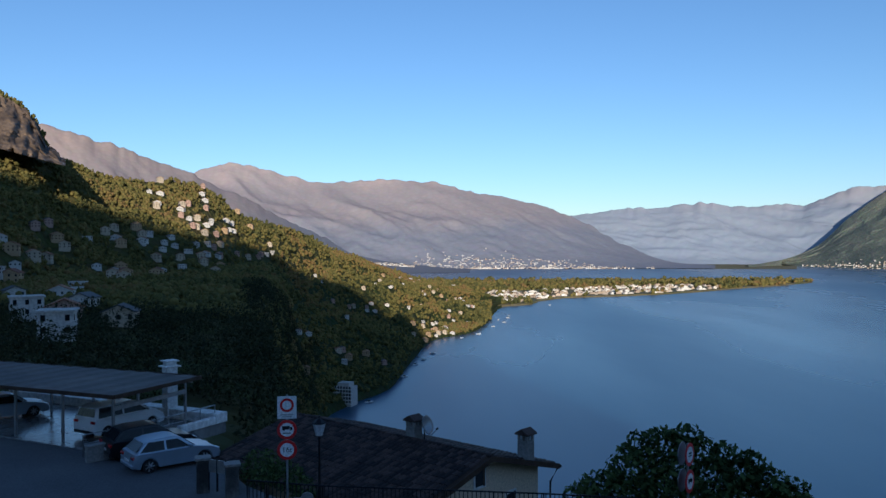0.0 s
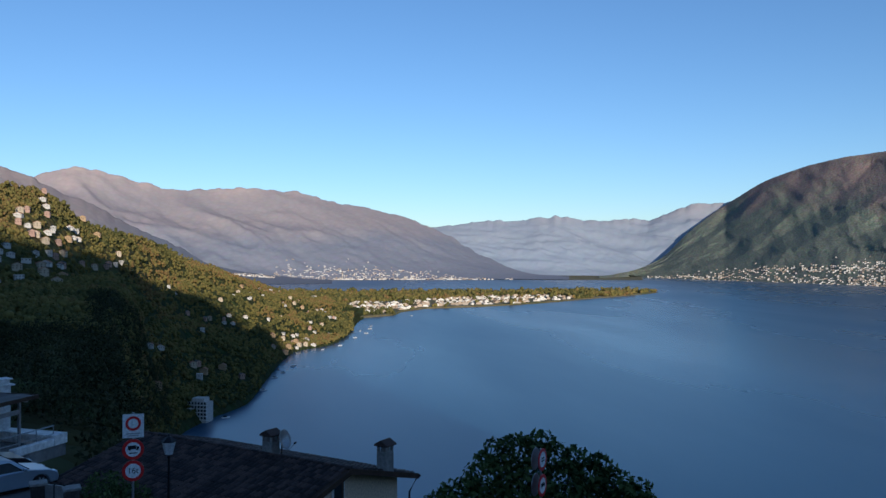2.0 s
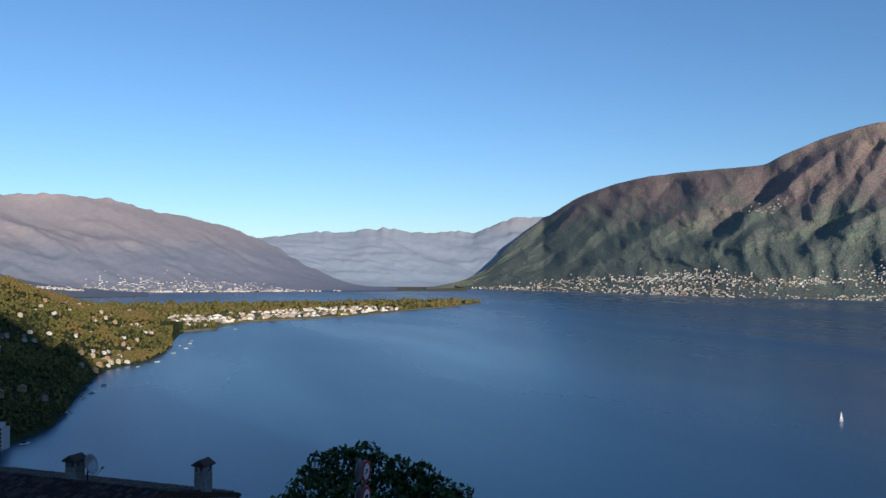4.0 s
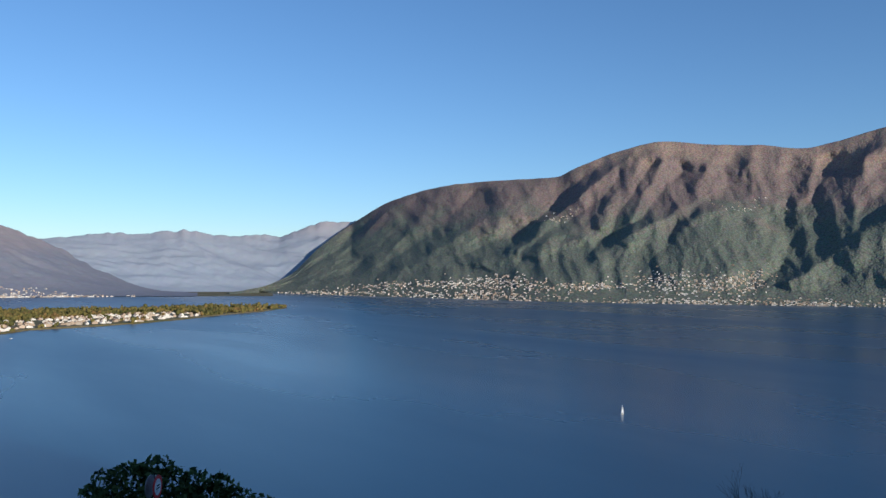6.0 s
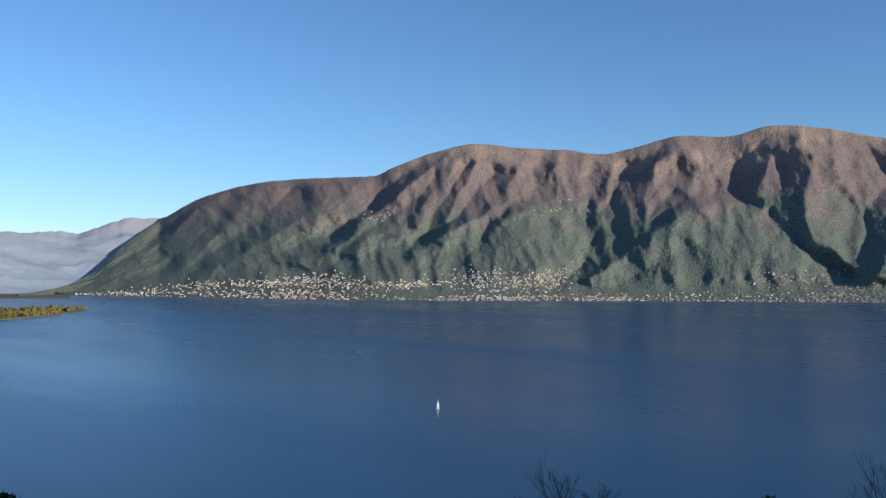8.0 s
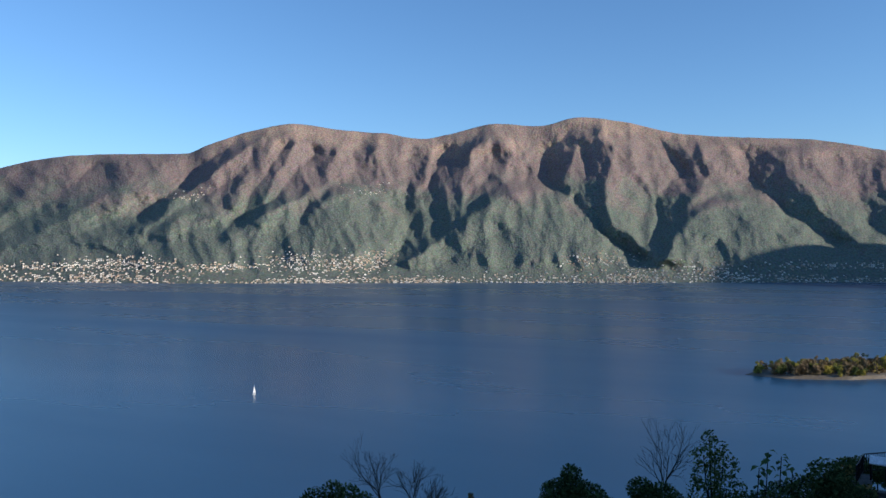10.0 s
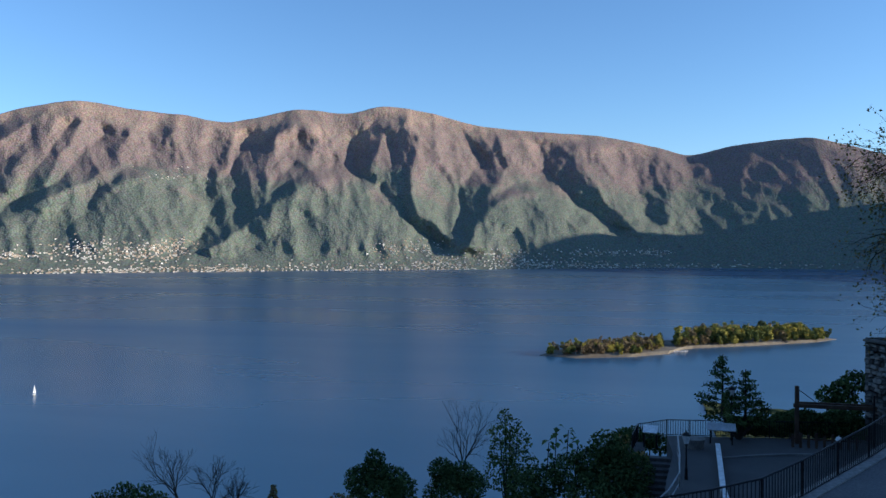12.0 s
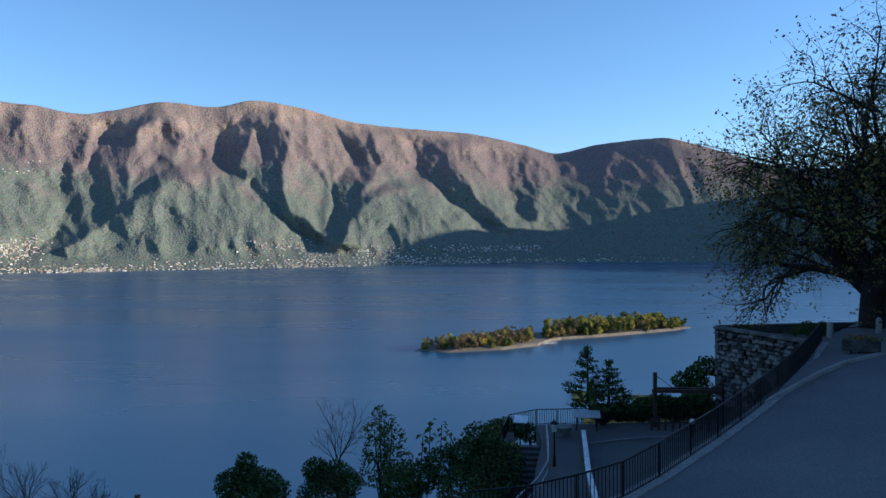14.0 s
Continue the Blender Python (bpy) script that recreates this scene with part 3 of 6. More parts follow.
# the hill behind the lookout, whose shadow lies over the near slopes
BACK = curve([(-1800, 560), (-300, 480), (-52, 462), (-39, 471), (-20, 475), (0, 466), (22, 464), (32, 487), (40, 501), (75, 503), (113, 513), (145, 498), (177, 474), (205, 442),
              (240, 400), (330, 200), (420, -50), (520, -101)])
xs = np.concatenate([np.arange(-1800, -460, 120.0), np.arange(-460, 531, 11.0)])
ys = np.array([-2400, -1900, -1500, -1300, -1150, -1000, -800, -600, -450, -300, -200, -130, -80, -60, -46, -38.0])
pts = np.zeros((len(xs), len(ys), 3))
for i, x in enumerate(xs):
    top = float(BACK(x))
    for j, y in enumerate(ys):
        t = min(1.0, (-y - 38) / 1262) if y >= -1300 else max(0.0, 1 - (-1300 - y) / 1500)
        foot = -9 if x < 20 else max(-100.5, -9 - 0.5 * (x - 20))
        z = foot + (top - foot) * t
        pts[i, j] = (x, y, max(-100.5, z + 3 * rough((x * 0.02, y * 0.02, 5), 4)))
tagged(new("ground_behind", grid_mesh("ground_behind", pts, M_HILL)), "steep wooded hill rising behind the lookout", "hillside", kind="structure")

# bare crags at the top of the near hillside
az_k, e_k = np.arange(-33, -25.4, 0.1), np.linspace(0, 1, 60)
pts = np.zeros((len(az_k), len(e_k), 3))
for i, az in enumerate(az_k):
    top = float(HILL_E1(az)) + 0.15 + 0.35 * rough((az * 1.6, 3, 1), 5)
    low = 6.0 - 0.25 * (az + 28)
    for j, k in enumerate(e_k):
        e = low + (max(top, low + 0.05) - low) * k
        d = 484 + 90 * k - 14 * (noise.ridged_multi_fractal(Vector((az * 0.9, k * 1.1, 3)), 0.8, 2.2, 6, 1.0, 2.0) - 1) - 9 * rough((az * 2.2, k * 5, 8), 4)
        pts[i, j] = polar(az, d, d * math.tan(radians(e)))
tagged(new("ground_crag", grid_mesh("ground_crag", pts, M_ROCK)), "brown rock crags above the wooded hillside", "rocks", kind="structure")

# ---- woods, houses and boats seen from afar ----
rng = np.random.default_rng(4)


def hill_spots(n, a0, a1, s0, s1, r0, r1, far=True):
    out = []
    while len(out) < n:
        az, s = rng.uniform(a0, a1), rng.uniform(s0, s1)
        p = hill_point(az, s)
        if p[2] < -98.5:
            continue
        d = math.hypot(p[0], p[1])
        if d < 70 or (d > 160) != far:
            continue
        out.append((*p, rng.uniform(r0, r1) * (0.45 + d / 1300)))
    return out



def hill_at(az, el):
    """The place on the hillside seen at this bearing and elevation."""
    lo, hi = 0.0, 1.0
    for _ in range(18):
        m = (lo + hi) / 2
        p = hill_point(az, m)
        if math.degrees(math.atan2(p[2], math.hypot(p[0], p[1]))) < el:
            lo = m
        else:
            hi = m
    return hill_point(az, lo)


# hamlets on the hillside: bearing, elevation, their spreads, houses
HOMES = []
for az0, el0, da, de, n in ((-17.2, 2.7, 1.6, 0.9, 18), (-16.3, 1.5, 1.3, 0.35, 16), (-16.8, -0.7, 1.8, 0.7, 34), (-20.7, 0.3, 1.6, 0.7, 12), (-24.5, 0.6, 2.2, 0.8, 12), (-28.0, -0.7, 1.4, 1.6, 12),
                            (-22.8, -2.2, 1.6, 0.6, 9), (-9.2, -2.1, 0.9, 0.3, 3), (-6.6, -4.4, 1.3, 0.4, 9), (-5.4, -2.6, 1.3, 0.5, 8), (-2.6, -2.9, 1.2, 0.5, 16), (-1.4, -5.6, 1.2, 0.8, 22),
                            (1.2, -4.3, 1.2, 0.6, 18), (-9.4, -6.2, 1.4, 0.4, 4), (-6.8, -7.6, 1.4, 0.5, 7), (-15.0, -9.5, 1.6, 1.4, 9), (-11.4, -9.6, 1.0, 0.8, 6), (0.6, -6.0, 0.9, 0.3, 12), (-12.6, -0.2, 0.5, 0.3, 4)):
    for _ in range(n):
        p = hill_at(az0 + rng.normal() * da, el0 + rng.normal() * de)
        if p[2] > -98.5 and math.hypot(p[0], p[1]) > 200 and all((p[0] - q[0]) ** 2 + (p[1] - q[1]) ** 2 > 36 for q in HOMES):
            HOMES.append(tuple(p))
VILLAS = [hill_at(az, el) for az, el in ((-28.4, -3.3), (-27.7, -4.6), (-25.5, -4.7), (-25.9, -6.0), (-22.1, -5.2), (-28.5, -2.3), (-24.3, -4.0))]
HOME_XY = np.array([(q[0], q[1]) for q in HOMES + [tuple(q) for q in VILLAS]])


def clear_of_homes(spots):
    """No crown stands before a house front."""
    keep = []
    for q in spots:
        d = math.hypot(q[0], q[1])
        away = HOME_XY - np.array(q[:2])
        along = away @ np.array([q[0] / d, q[1] / d])
        side = np.abs(away @ np.array([q[1] / d, -q[0] / d]))
        if not np.any((along > -4) & (along < 14) & (side < 3.6 + q[3] * 0.5)):
            keep.append(q)
    return keep


spots = clear_of_homes(hill_spots(16000, -31, 3.4, 0.01, 1.0, 1.1, 2.7) + hill_spots(1800, -31, 2.5, 0.92, 1.0, 1.1, 2.4))
tagged(new("hillside_wood", clumps("hillside_wood", spots, M_WOODS, rng)), "dense autumn wood covering the hillside, green and gold", "trees", kind="stuff")
leaf_spots = [q for q in spots if math.hypot(q[0], q[1]) < 520]
v, f = leaf_cloud([((x, y, z + 0.7 * r), r * 1.05) for x, y, z, r in leaf_spots], 0.42, 7, rng)
tagged(new("hillside_leaves", fast_mesh("hillside_leaves", v, f, M_WOODS)), "loose autumn leaves of the hillside wood", "trees", kind="stuff")
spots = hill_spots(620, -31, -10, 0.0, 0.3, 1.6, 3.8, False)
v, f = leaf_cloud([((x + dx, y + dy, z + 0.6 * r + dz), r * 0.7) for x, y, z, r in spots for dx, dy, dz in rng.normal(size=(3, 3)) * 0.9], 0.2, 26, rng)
wild = []
while len(wild) < 420:
    az, q = rng.uniform(-14, -9.2), rng.uniform(0.0, 0.35)
    p = hill_point(az, q)
    if p[2] > -99:
        wild.append(((p[0], p[1], p[2] + 1.2), rng.uniform(1.0, 2.4) * (0.8 + math.hypot(p[0], p[1]) / 400)))
v2, f2 = leaf_cloud(wild, 0.25, 30, rng)
tagged(new("shore_thicket", fast_mesh("shore_thicket", v2, f2, M_SHADE_LEAF)), "thicket above the shore, its leaves painted dark for shade", "trees", kind="stuff")
tagged(new("valley_thicket", fast_mesh("valley_thicket", v, f, M_SHADE_LEAF)), "thicket of trees in the shaded valley, shade painted into the leaf colour", "trees", kind="stuff")


def inside(x, y, poly):
    hit = False
    for (x0, y0), (x1, y1) in zip(poly, poly[1:] + poly[:1]):
        if (y0 > y) != (y1 > y) and x < (x1 - x0) * (y - y0) / (y1 - y0) + x0:
            hit = not hit
    return hit


spots = []
while len(spots) < 2600:
    x, y = rng.uniform(-300, 1000), rng.uniform(1290, 2260)
    if not inside(x, y, inner):
        continue
    town = y < 1640 + 0.6 * x and x < 640 and not (100 < x < 175 and y < 1440)
    if town and rng.random() < 0.965:
        continue
    spots.append((x, y, -98, rng.uniform(3.5, 8)))
tagged(new("delta_wood", clumps("delta_wood", spots, M_WOODS, rng)), "flat autumn wood on the delta", "trees", kind="stuff")

HOUSE_COLOURS = [("white", (0.6, 0.57, 0.52)), ("cream", (0.52, 0.43, 0.31)), ("ochre", (0.46, 0.32, 0.18)), ("pink", (0.46, 0.3, 0.23))]
WALLS = [mat(f"{n}_house_wall", [tuple(0.9 * k for k in c), c], 0.3, bump=0.1, vary="object", amount=0.15) for n, c in HOUSE_COLOURS]
M_TERRACOTTA = mat("terracotta_roof", [(0.24, 0.10, 0.06), (0.34, 0.16, 0.09), (0.4, 0.22, 0.13)], 0.3, bump=0.4, fine=10, vary="object", amount=0.3)
M_GREYROOF = mat("grey_slate_roof", [(0.09, 0.09, 0.095), (0.15, 0.15, 0.15)], 0.3, bump=0.4, fine=10, vary="object", amount=0.3)


def small_house(wall, roof, w, d, storeys, flat, label):
    h = 2.2 * storeys
    ho = thing("house", label, "house", group="houses on the shore")
    part("wall", Shape().box(-w / 2, w / 2, -d / 2, d / 2, -3, h), wall, ho)
    if flat:
        part("roof", Shape().box(-w / 2 - 0.3, w / 2 + 0.3, -d / 2 - 0.3, d / 2 + 0.3, h, h + 0.35), wall, ho, "flat roof slab")
    else:
        e = 0.45
        rs = Shape().prism([(-w / 2 - e, h - 0.1), (0, h + w * 0.22), (w / 2 + e, h - 0.1), (w / 2 + e, h + 0.12), (0, h + w * 0.22 + 0.3), (-w / 2 - e, h + 0.12)], -d / 2 - e, d / 2 + e)
        part("roof", rs, roof, ho, "pitched tile roof")
        part("gable", Shape().prism([(-w / 2, h), (w / 2, h), (0, h + w * 0.22)], -d / 2, d / 2), wall, ho)
    win = Shape()
    for k in range(storeys):
        z = 0.6 + 2.2 * k
        for x in np.linspace(-w / 2 + 1, w / 2 - 1, max(2, int(w / 2.2))):
            win.box(x - 0.4, x + 0.4, -d / 2 - 0.05, d / 2 + 0.05, z, z + 1.1)
        for y in np.linspace(-d / 2 + 1, d / 2 - 1, max(2, int(d / 2.2))):
            win.box(-w / 2 - 0.05, w / 2 + 0.05, y - 0.4, y + 0.4, z, z + 1.1)
    tagged(part("windows", win, M_GLASS, ho, "small dark windows"), kind="stuff")
    return ho


TINTS = (0, 1, 0, 3, 0, 2, 0, 1, 0, 0)
PROTOS = [small_house(WALLS[TINTS[i]], M_TERRACOTTA if i % 3 else M_GREYROOF, 7.0 + 1.5 * (i % 3), 5 + 0.8 * (i % 4), 1 + i % 2, i % 5 == 4,
                      f"{('small', 'two-storey')[i % 2]} {HOUSE_COLOURS[TINTS[i]][0]} house with a {'flat' if i % 5 == 4 else 'tiled' if i % 3 else 'grey slate'} roof among trees") for i in range(10)]
proto_used = set()


def put_house(k, x, y, z, turn):
    m = pose(x, y, z, 0, 0, turn) @ Matrix.Scale(0.56, 4)
    if k not in proto_used:
        proto_used.add(k)
        PROTOS[k].matrix_world = m
        return PROTOS[k]
    return copy_thing(PROTOS[k], pose(x, y, z, 0, 0, turn))


for p in HOMES:
    put_house(int(rng.integers(10)), p[0], p[1], p[2] + 0.9, -math.degrees(math.atan2(p[0], p[1])) + rng.uniform(-25, 25))
for k, q in enumerate(VILLAS):
    big_house = small_house(WALLS[(0, 0, 3, 0, 1, 2, 0)[k]], M_TERRACOTTA if k in (2, 5) else M_GREYROOF, 6 + k % 3, 5.5, 1 + k % 2, k in (1, 3), f"{('white', 'white', 'pink', 'white', 'cream', 'ochre', 'white')[k]} hillside villa in the shade among trees")
    big_house.matrix_world = pose(q[0], q[1], q[2] + 0.8, 0, 0, 38 - 7 * k) @ Matrix.Scale(0.72, 4)
# villages across the lake, too small to tell house from house
def village(name, label, places):
    vs, fs, nn = [], [], 0
    for x, y, z, w, d, h, turn in places:
        c, s = math.cos(turn), math.sin(turn)
        for px, py, pz in ((-1, -1, 0), (1, -1, 0), (1, 1, 0), (-1, 1, 0), (-1, -1, 1), (1, -1, 1), (1, 1, 1), (-1, 1, 1), (0, -1, 1.4), (0, 1, 1.4)):
            vs.append((x + c * px * w - s * py * d, y + s * px * w + c * py * d, z - 3 + pz * (h + 3)))
        for f in ((0, 1, 5, 4), (1, 2, 6, 5), (2, 3, 7, 6), (3, 0, 4, 7), (4, 5, 8, 8), (6, 7, 9, 9), (5, 6, 9, 8), (7, 4, 8, 9)):
            fs.append([nn + q for q in f])
        nn += 10
    me = bpy.data.meshes.new(name)
    me.from_pydata(vs, [], [tuple(dict.fromkeys(f)) for f in fs])
    me.materials.append(M_VILLAGE)
    me.materials.append(M_TERRACOTTA_FAR)
    me.polygons.foreach_set("material_index", [1 if q % 8 > 5 else 0 for q in range(len(fs))])
    return tagged(new(name, me), label, "village", kind="stuff")


M_TERRACOTTA_FAR = mat("distant_clay_roofs", [(0.24, 0.12, 0.075), (0.36, 0.21, 0.14), (0.46, 0.36, 0.29)], 0.002, vary="island", amount=0.4, bump=0.0)
M_VILLAGE = mat("village_walls", [(0.42, 0.33, 0.24), (0.56, 0.5, 0.41), (0.7, 0.67, 0.6)], 0.002, vary="island", amount=0.4, bump=0.0)
rows = []
while len(rows) < 420:
    x, y = rng.uniform(-60, 640), rng.uniform(1330, 1950)
    if inside(x, y, inner) and y < 1640 + 0.6 * x and inside(x + 6, y - 9, inner):
        big = 1.7 if rng.random() < 0.12 else 1.0
        rows.append((x, y, -97.4, rng.uniform(2.6, 5.5) * big, rng.uniform(2.2, 3.6), rng.uniform(1.6, 3.6), rng.uniform(-0.5, 0.5)))
village("town_on_delta", "old lakeside town of cream houses with clay roofs", rows)
rows = []
# lakeside villages: bearing and share of the slope, their spreads, houses
for a0, s0, da, ds, cnt in ((27.5, 0.04, 1.6, 0.03, 130), (31.5, 0.11, 1.6, 0.025, 90), (34.5, 0.03, 2.5, 0.02, 130), (37.0, 0.125, 2.2, 0.02, 170), (40.5, 0.15, 1.5, 0.035, 230), (39.5, 0.04, 2.4, 0.025, 260),
                            (45.0, 0.12, 1.2, 0.02, 70), (47.6, 0.11, 1.2, 0.012, 80), (51.8, 0.14, 1.3, 0.035, 160), (54.5, 0.12, 1.2, 0.04, 150), (57.0, 0.14, 0.8, 0.05, 170), (54.0, 0.015, 4.0, 0.012, 260), (61.0, 0.015, 1.6, 0.012, 120),
                            (70.0, 0.02, 4.0, 0.02, 200), (72.0, 0.13, 0.6, 0.025, 60), (74.5, 0.14, 0.8, 0.03, 80), (76.0, 0.04, 1.4, 0.03, 170), (80.5, 0.08, 1.2, 0.03, 150), (83.5, 0.03, 3.0, 0.02, 200), (87.0, 0.12, 1.5, 0.015, 80),
                            (91.0, 0.13, 0.6, 0.02, 50), (91.5, 0.02, 3.0, 0.012, 120), (44.5, 0.66, 0.8, 0.02, 24), (57.0, 0.62, 1.0, 0.02, 24), (101.0, 0.03, 2.0, 0.02, 30)):
    for _ in range(cnt):
        az, q = float(np.clip(rng.normal(a0, da), 24.5, 104)), max(0.006, rng.normal(s0, ds))
        p = MAIN_PTS[int((az - 21) / 0.13), int(q * 149)]
        rows.append((p[0], p[1], max(p[2], -99.2), rng.uniform(1.8, 4.6), rng.uniform(1.4, 2.6), rng.uniform(0.9, 2.3), -radians(az) + rng.uniform(-0.4, 0.4)))
village("village_across_lake", "white and ochre lakeside villages at the mountain's foot", rows)
rows = []
FAR_SLOPE, RIDGE_SLOPE = RANGE_PTS["backdrop_peaks"], RANGE_PTS["backdrop_brown_ridge"]
for a0, da, j0, dj, cnt in ((-4.0, 2.2, 3, 4.0, 150), (1.5, 2.4, 3, 4.5, 200), (6.5, 2.2, 3, 3.5, 190), (10.5, 2.0, 1, 2.0, 90), (2.5, 4.5, 0, 0.8, 120)):
    for _ in range(cnt):
        az, j = float(np.clip(rng.normal(a0, da), -9, 15)), int(abs(rng.normal(j0, dj)))
        p = FAR_SLOPE[int((az + 34) / 0.14), j]
        p2 = RIDGE_SLOPE[min(int((az + 36) / 0.14), len(RIDGE_SLOPE) - 1), min(58, j + 28)]
        if az < -2:
            p = p2
        rows.append((p[0], p[1], max(p[2], -99), rng.uniform(2.0, 5), rng.uniform(2.0, 4), rng.uniform(0.6, 1.6), -radians(az) + rng.uniform(-0.5, 0.5)))
village("town_far_shore", "pale lakeside town along the far shore", rows)

# boats
def sailing_boat(at, k, label):
    b = thing("sailing_boat", label, "boat", group="boats on the lake", at=at)
    hull = Shape()
    prof = [(-4.2, 0.9, 0.9), (-2, 1.25, 0.85), (1, 1.2, 0.85), (3.4, 0.6, 0.95), (4.6, 0.03, 1.1)]
    for x, w, h in prof:
        hull.v += [(x * k, -w * k, h * k), (x * k * 0.93, -w * 0.6 * k, -0.1), (x * k * 0.93, w * 0.6 * k, -0.1), (x * k, w * k, h * k)]
    for i in range(4):
        a = 4 * i
        hull.f += [(a + q, a + q + 1, a + q + 5, a + q + 4) for q in range(3)] + [(a, a + 4, a + 7, a + 3)]
    hull.f.append((0, 3, 2, 1))
    part("hull", hull, M_WHITE, b)
    part("mast", Shape().tube((0.6 * k, 0, 0.8 * k), (0.6 * k, 0, 11 * k), 0.09 * k, 0.05 * k), M_GALV, b)
    part("mainsail", Shape().prism([(0.4 * k, 1.8 * k), (-3.6 * k, 1.9 * k), (-1.6 * k, 6 * k), (0.4 * k, 10.7 * k)], -0.03, 0.03), M_SIGNWHITE, b, "white mainsail")
    part("jib", Shape().prism([(0.9 * k, 1.5 * k), (4.2 * k, 1.3 * k), (0.9 * k, 8.6 * k)], -0.03, 0.03), M_SIGNWHITE, b, "white foresail")
    return b


sail = sailing_boat(pose(443, 388, LAKE, 0, 0, 20), 0.62, "small white sailing boat under sail on open water")
copy_thing(sail, pose(990, 2080, LAKE, 0, 0, 60))


def motor_boat(at):
    b = thing("motor_boat", "small white motor boat moored near the shore", "boat", group="boats on the lake", at=at)
    hull = Shape().prism([(-2.6, 0.1), (2.0, 0.1), (3.0, 0.9), (-2.7, 0.8)], -0.9, 0.9)
    part("hull", hull, M_WHITE, b, bevel=0.1)
    part("cabin", Shape().prism([(-1.2, 0.85), (1.0, 0.85), (0.5, 1.5), (-1.1, 1.5)], -0.65, 0.65), M_GLASS, b, "dark glazed cabin")
    return b


moored = motor_boat(pose(62, 990, LAKE, 0, 0, 40))
for x, y, t in ((80, 1045, 10), (75, 1080, 80), (90, 1110, 30), (95, 1150, 60), (40, 905, 20), (20, 868, 70), (-10, 740, 10), (-18, 700, 50), (-24, 672, 30), (-42, 580, 60), (-30, 610, 10), (180, 1345, 40), (-48, 510, 30), (1600, 2280, 0), (2250, 1850, 20), (2700, 1010, 20)):
    copy_thing(moored, pose(x, y, LAKE, 0, 0, t))

# the island
ISLE = [(726, 92), (716, 60), (735, 12), (766, -24), (800, -38), (815, -50), (850, -110), (900, -180), (932, -206), (950, -185), (962, -150), (930, -100), (880, -50), (850, -10), (800, 40), (755, 85)]
ISLE = [(x * 0.978, y * 0.978) for x, y in ISLE]
iv = Shape()
cx, cy = 817, -49
n = len(ISLE)
for k, z in ((1.0, -100.8), (0.985, -99.7), (0.9, -97.6)):
    iv.v += [(cx + (x - cx) * k, cy + (y - cy) * k, z) for x, y in ISLE]
iv.f = [(q * n + i, q * n + (i + 1) % n, (q + 1) * n + (i + 1) % n, (q + 1) * n + i) for q in (0, 1) for i in range(n)] + [tuple(range(2 * n, 3 * n))]
tagged(new("ground_island", iv.mesh("ground_island", M_SAND)), "low island with a pale stony beach", "island", kind="structure")
M_RUSSET = mat("russet_foliage", [(0.15, 0.125, 0.07), (0.28, 0.2, 0.12), (0.36, 0.29, 0.12)], 0.06, vary="island", amount=0.2, bump=0.0, spec=0.05)
M_ISLE_GREEN = mat("island_green_foliage", [(0.07, 0.09, 0.035), (0.13, 0.155, 0.05), (0.21, 0.22, 0.06)], 0.05, vary="island", amount=0.2, bump=0.0, spec=0.05)
M_ISLE_GOLD = mat("island_gold_foliage", [(0.22, 0.22, 0.06), (0.36, 0.33, 0.075), (0.48, 0.4, 0.09)], 0.05, vary="island", amount=0.2, bump=0.0, spec=0.05)
ISLE_WOODS = {"russet": ([], M_RUSSET, "greyish russet autumn bushes on the low islet"), "green": ([], M_ISLE_GREEN, "tall dark green trees on the island"), "gold": ([], M_ISLE_GOLD, "golden-green autumn trees on the island")}
count = 0
while count < 430:
    x, y = rng.uniform(700, 945), rng.uniform(-202, 90)
    if not inside(cx + (x - cx) / 0.96, cy + (y - cy) / 0.96, ISLE) or -34 < y < -18:
        continue
    count += 1
    low = y > -16
    kind = rng.choice(["russet", "gold", "green"], p=(0.62, 0.26, 0.12) if low else (0.1, 0.38, 0.52))
    rad = rng.uniform(2.4, 4.4) if low else rng.uniform(3.0, 5.4)
    height = rng.uniform(4, 9) if low else rng.uniform(7, 15) * (0.75 if y < -165 else 1.0)
    for _ in range(7):
        k = rng.uniform(0.15, 1.0)
        o = rng.normal(size=2) * rad * 0.42 * (1.15 - 0.6 * k)
        ISLE_WOODS[kind][0].append(((x + o[0], y + o[1], -97.8 + k * height), rad * rng.uniform(0.3, 0.55)))
for kind, (blobs, material, label) in ISLE_WOODS.items():
    v, f = leaf_cloud(blobs, 0.62, 26, rng)
    tagged(new("island_trees", fast_mesh("island_trees", v, f, material)), label, "trees", kind="stuff")
pier = thing("landing_stage", "pale timber landing stage between the two parts of the island", "pier", at=pose(762, -36, LAKE, 0, 0, -62))
part("deck", Shape().box(-7, 7, -0.9, 0.9, 0.9, 1.15), M_WHITE, pier)
for x in np.linspace(-6.5, 6.5, 6):
    for y in (-0.8, 0.8):
        part("pile", Shape().tube((x, y, -1), (x, y, 2.3), 0.16, 0.16, 6), M_WHITE, pier)
villa = small_house(WALLS[3], M_TERRACOTTA, 12, 10, 4, True, "ochre island villa with a flat roof among tall trees")
villa.matrix_world = pose(838, -68, -97, 0, 0, 20)
hut = small_house(WALLS[0], M_TERRACOTTA, 5, 4, 1, False, "small white boathouse at the island's end")
hut.matrix_world = pose(718, 58, -98.2, 0, 0, 70)

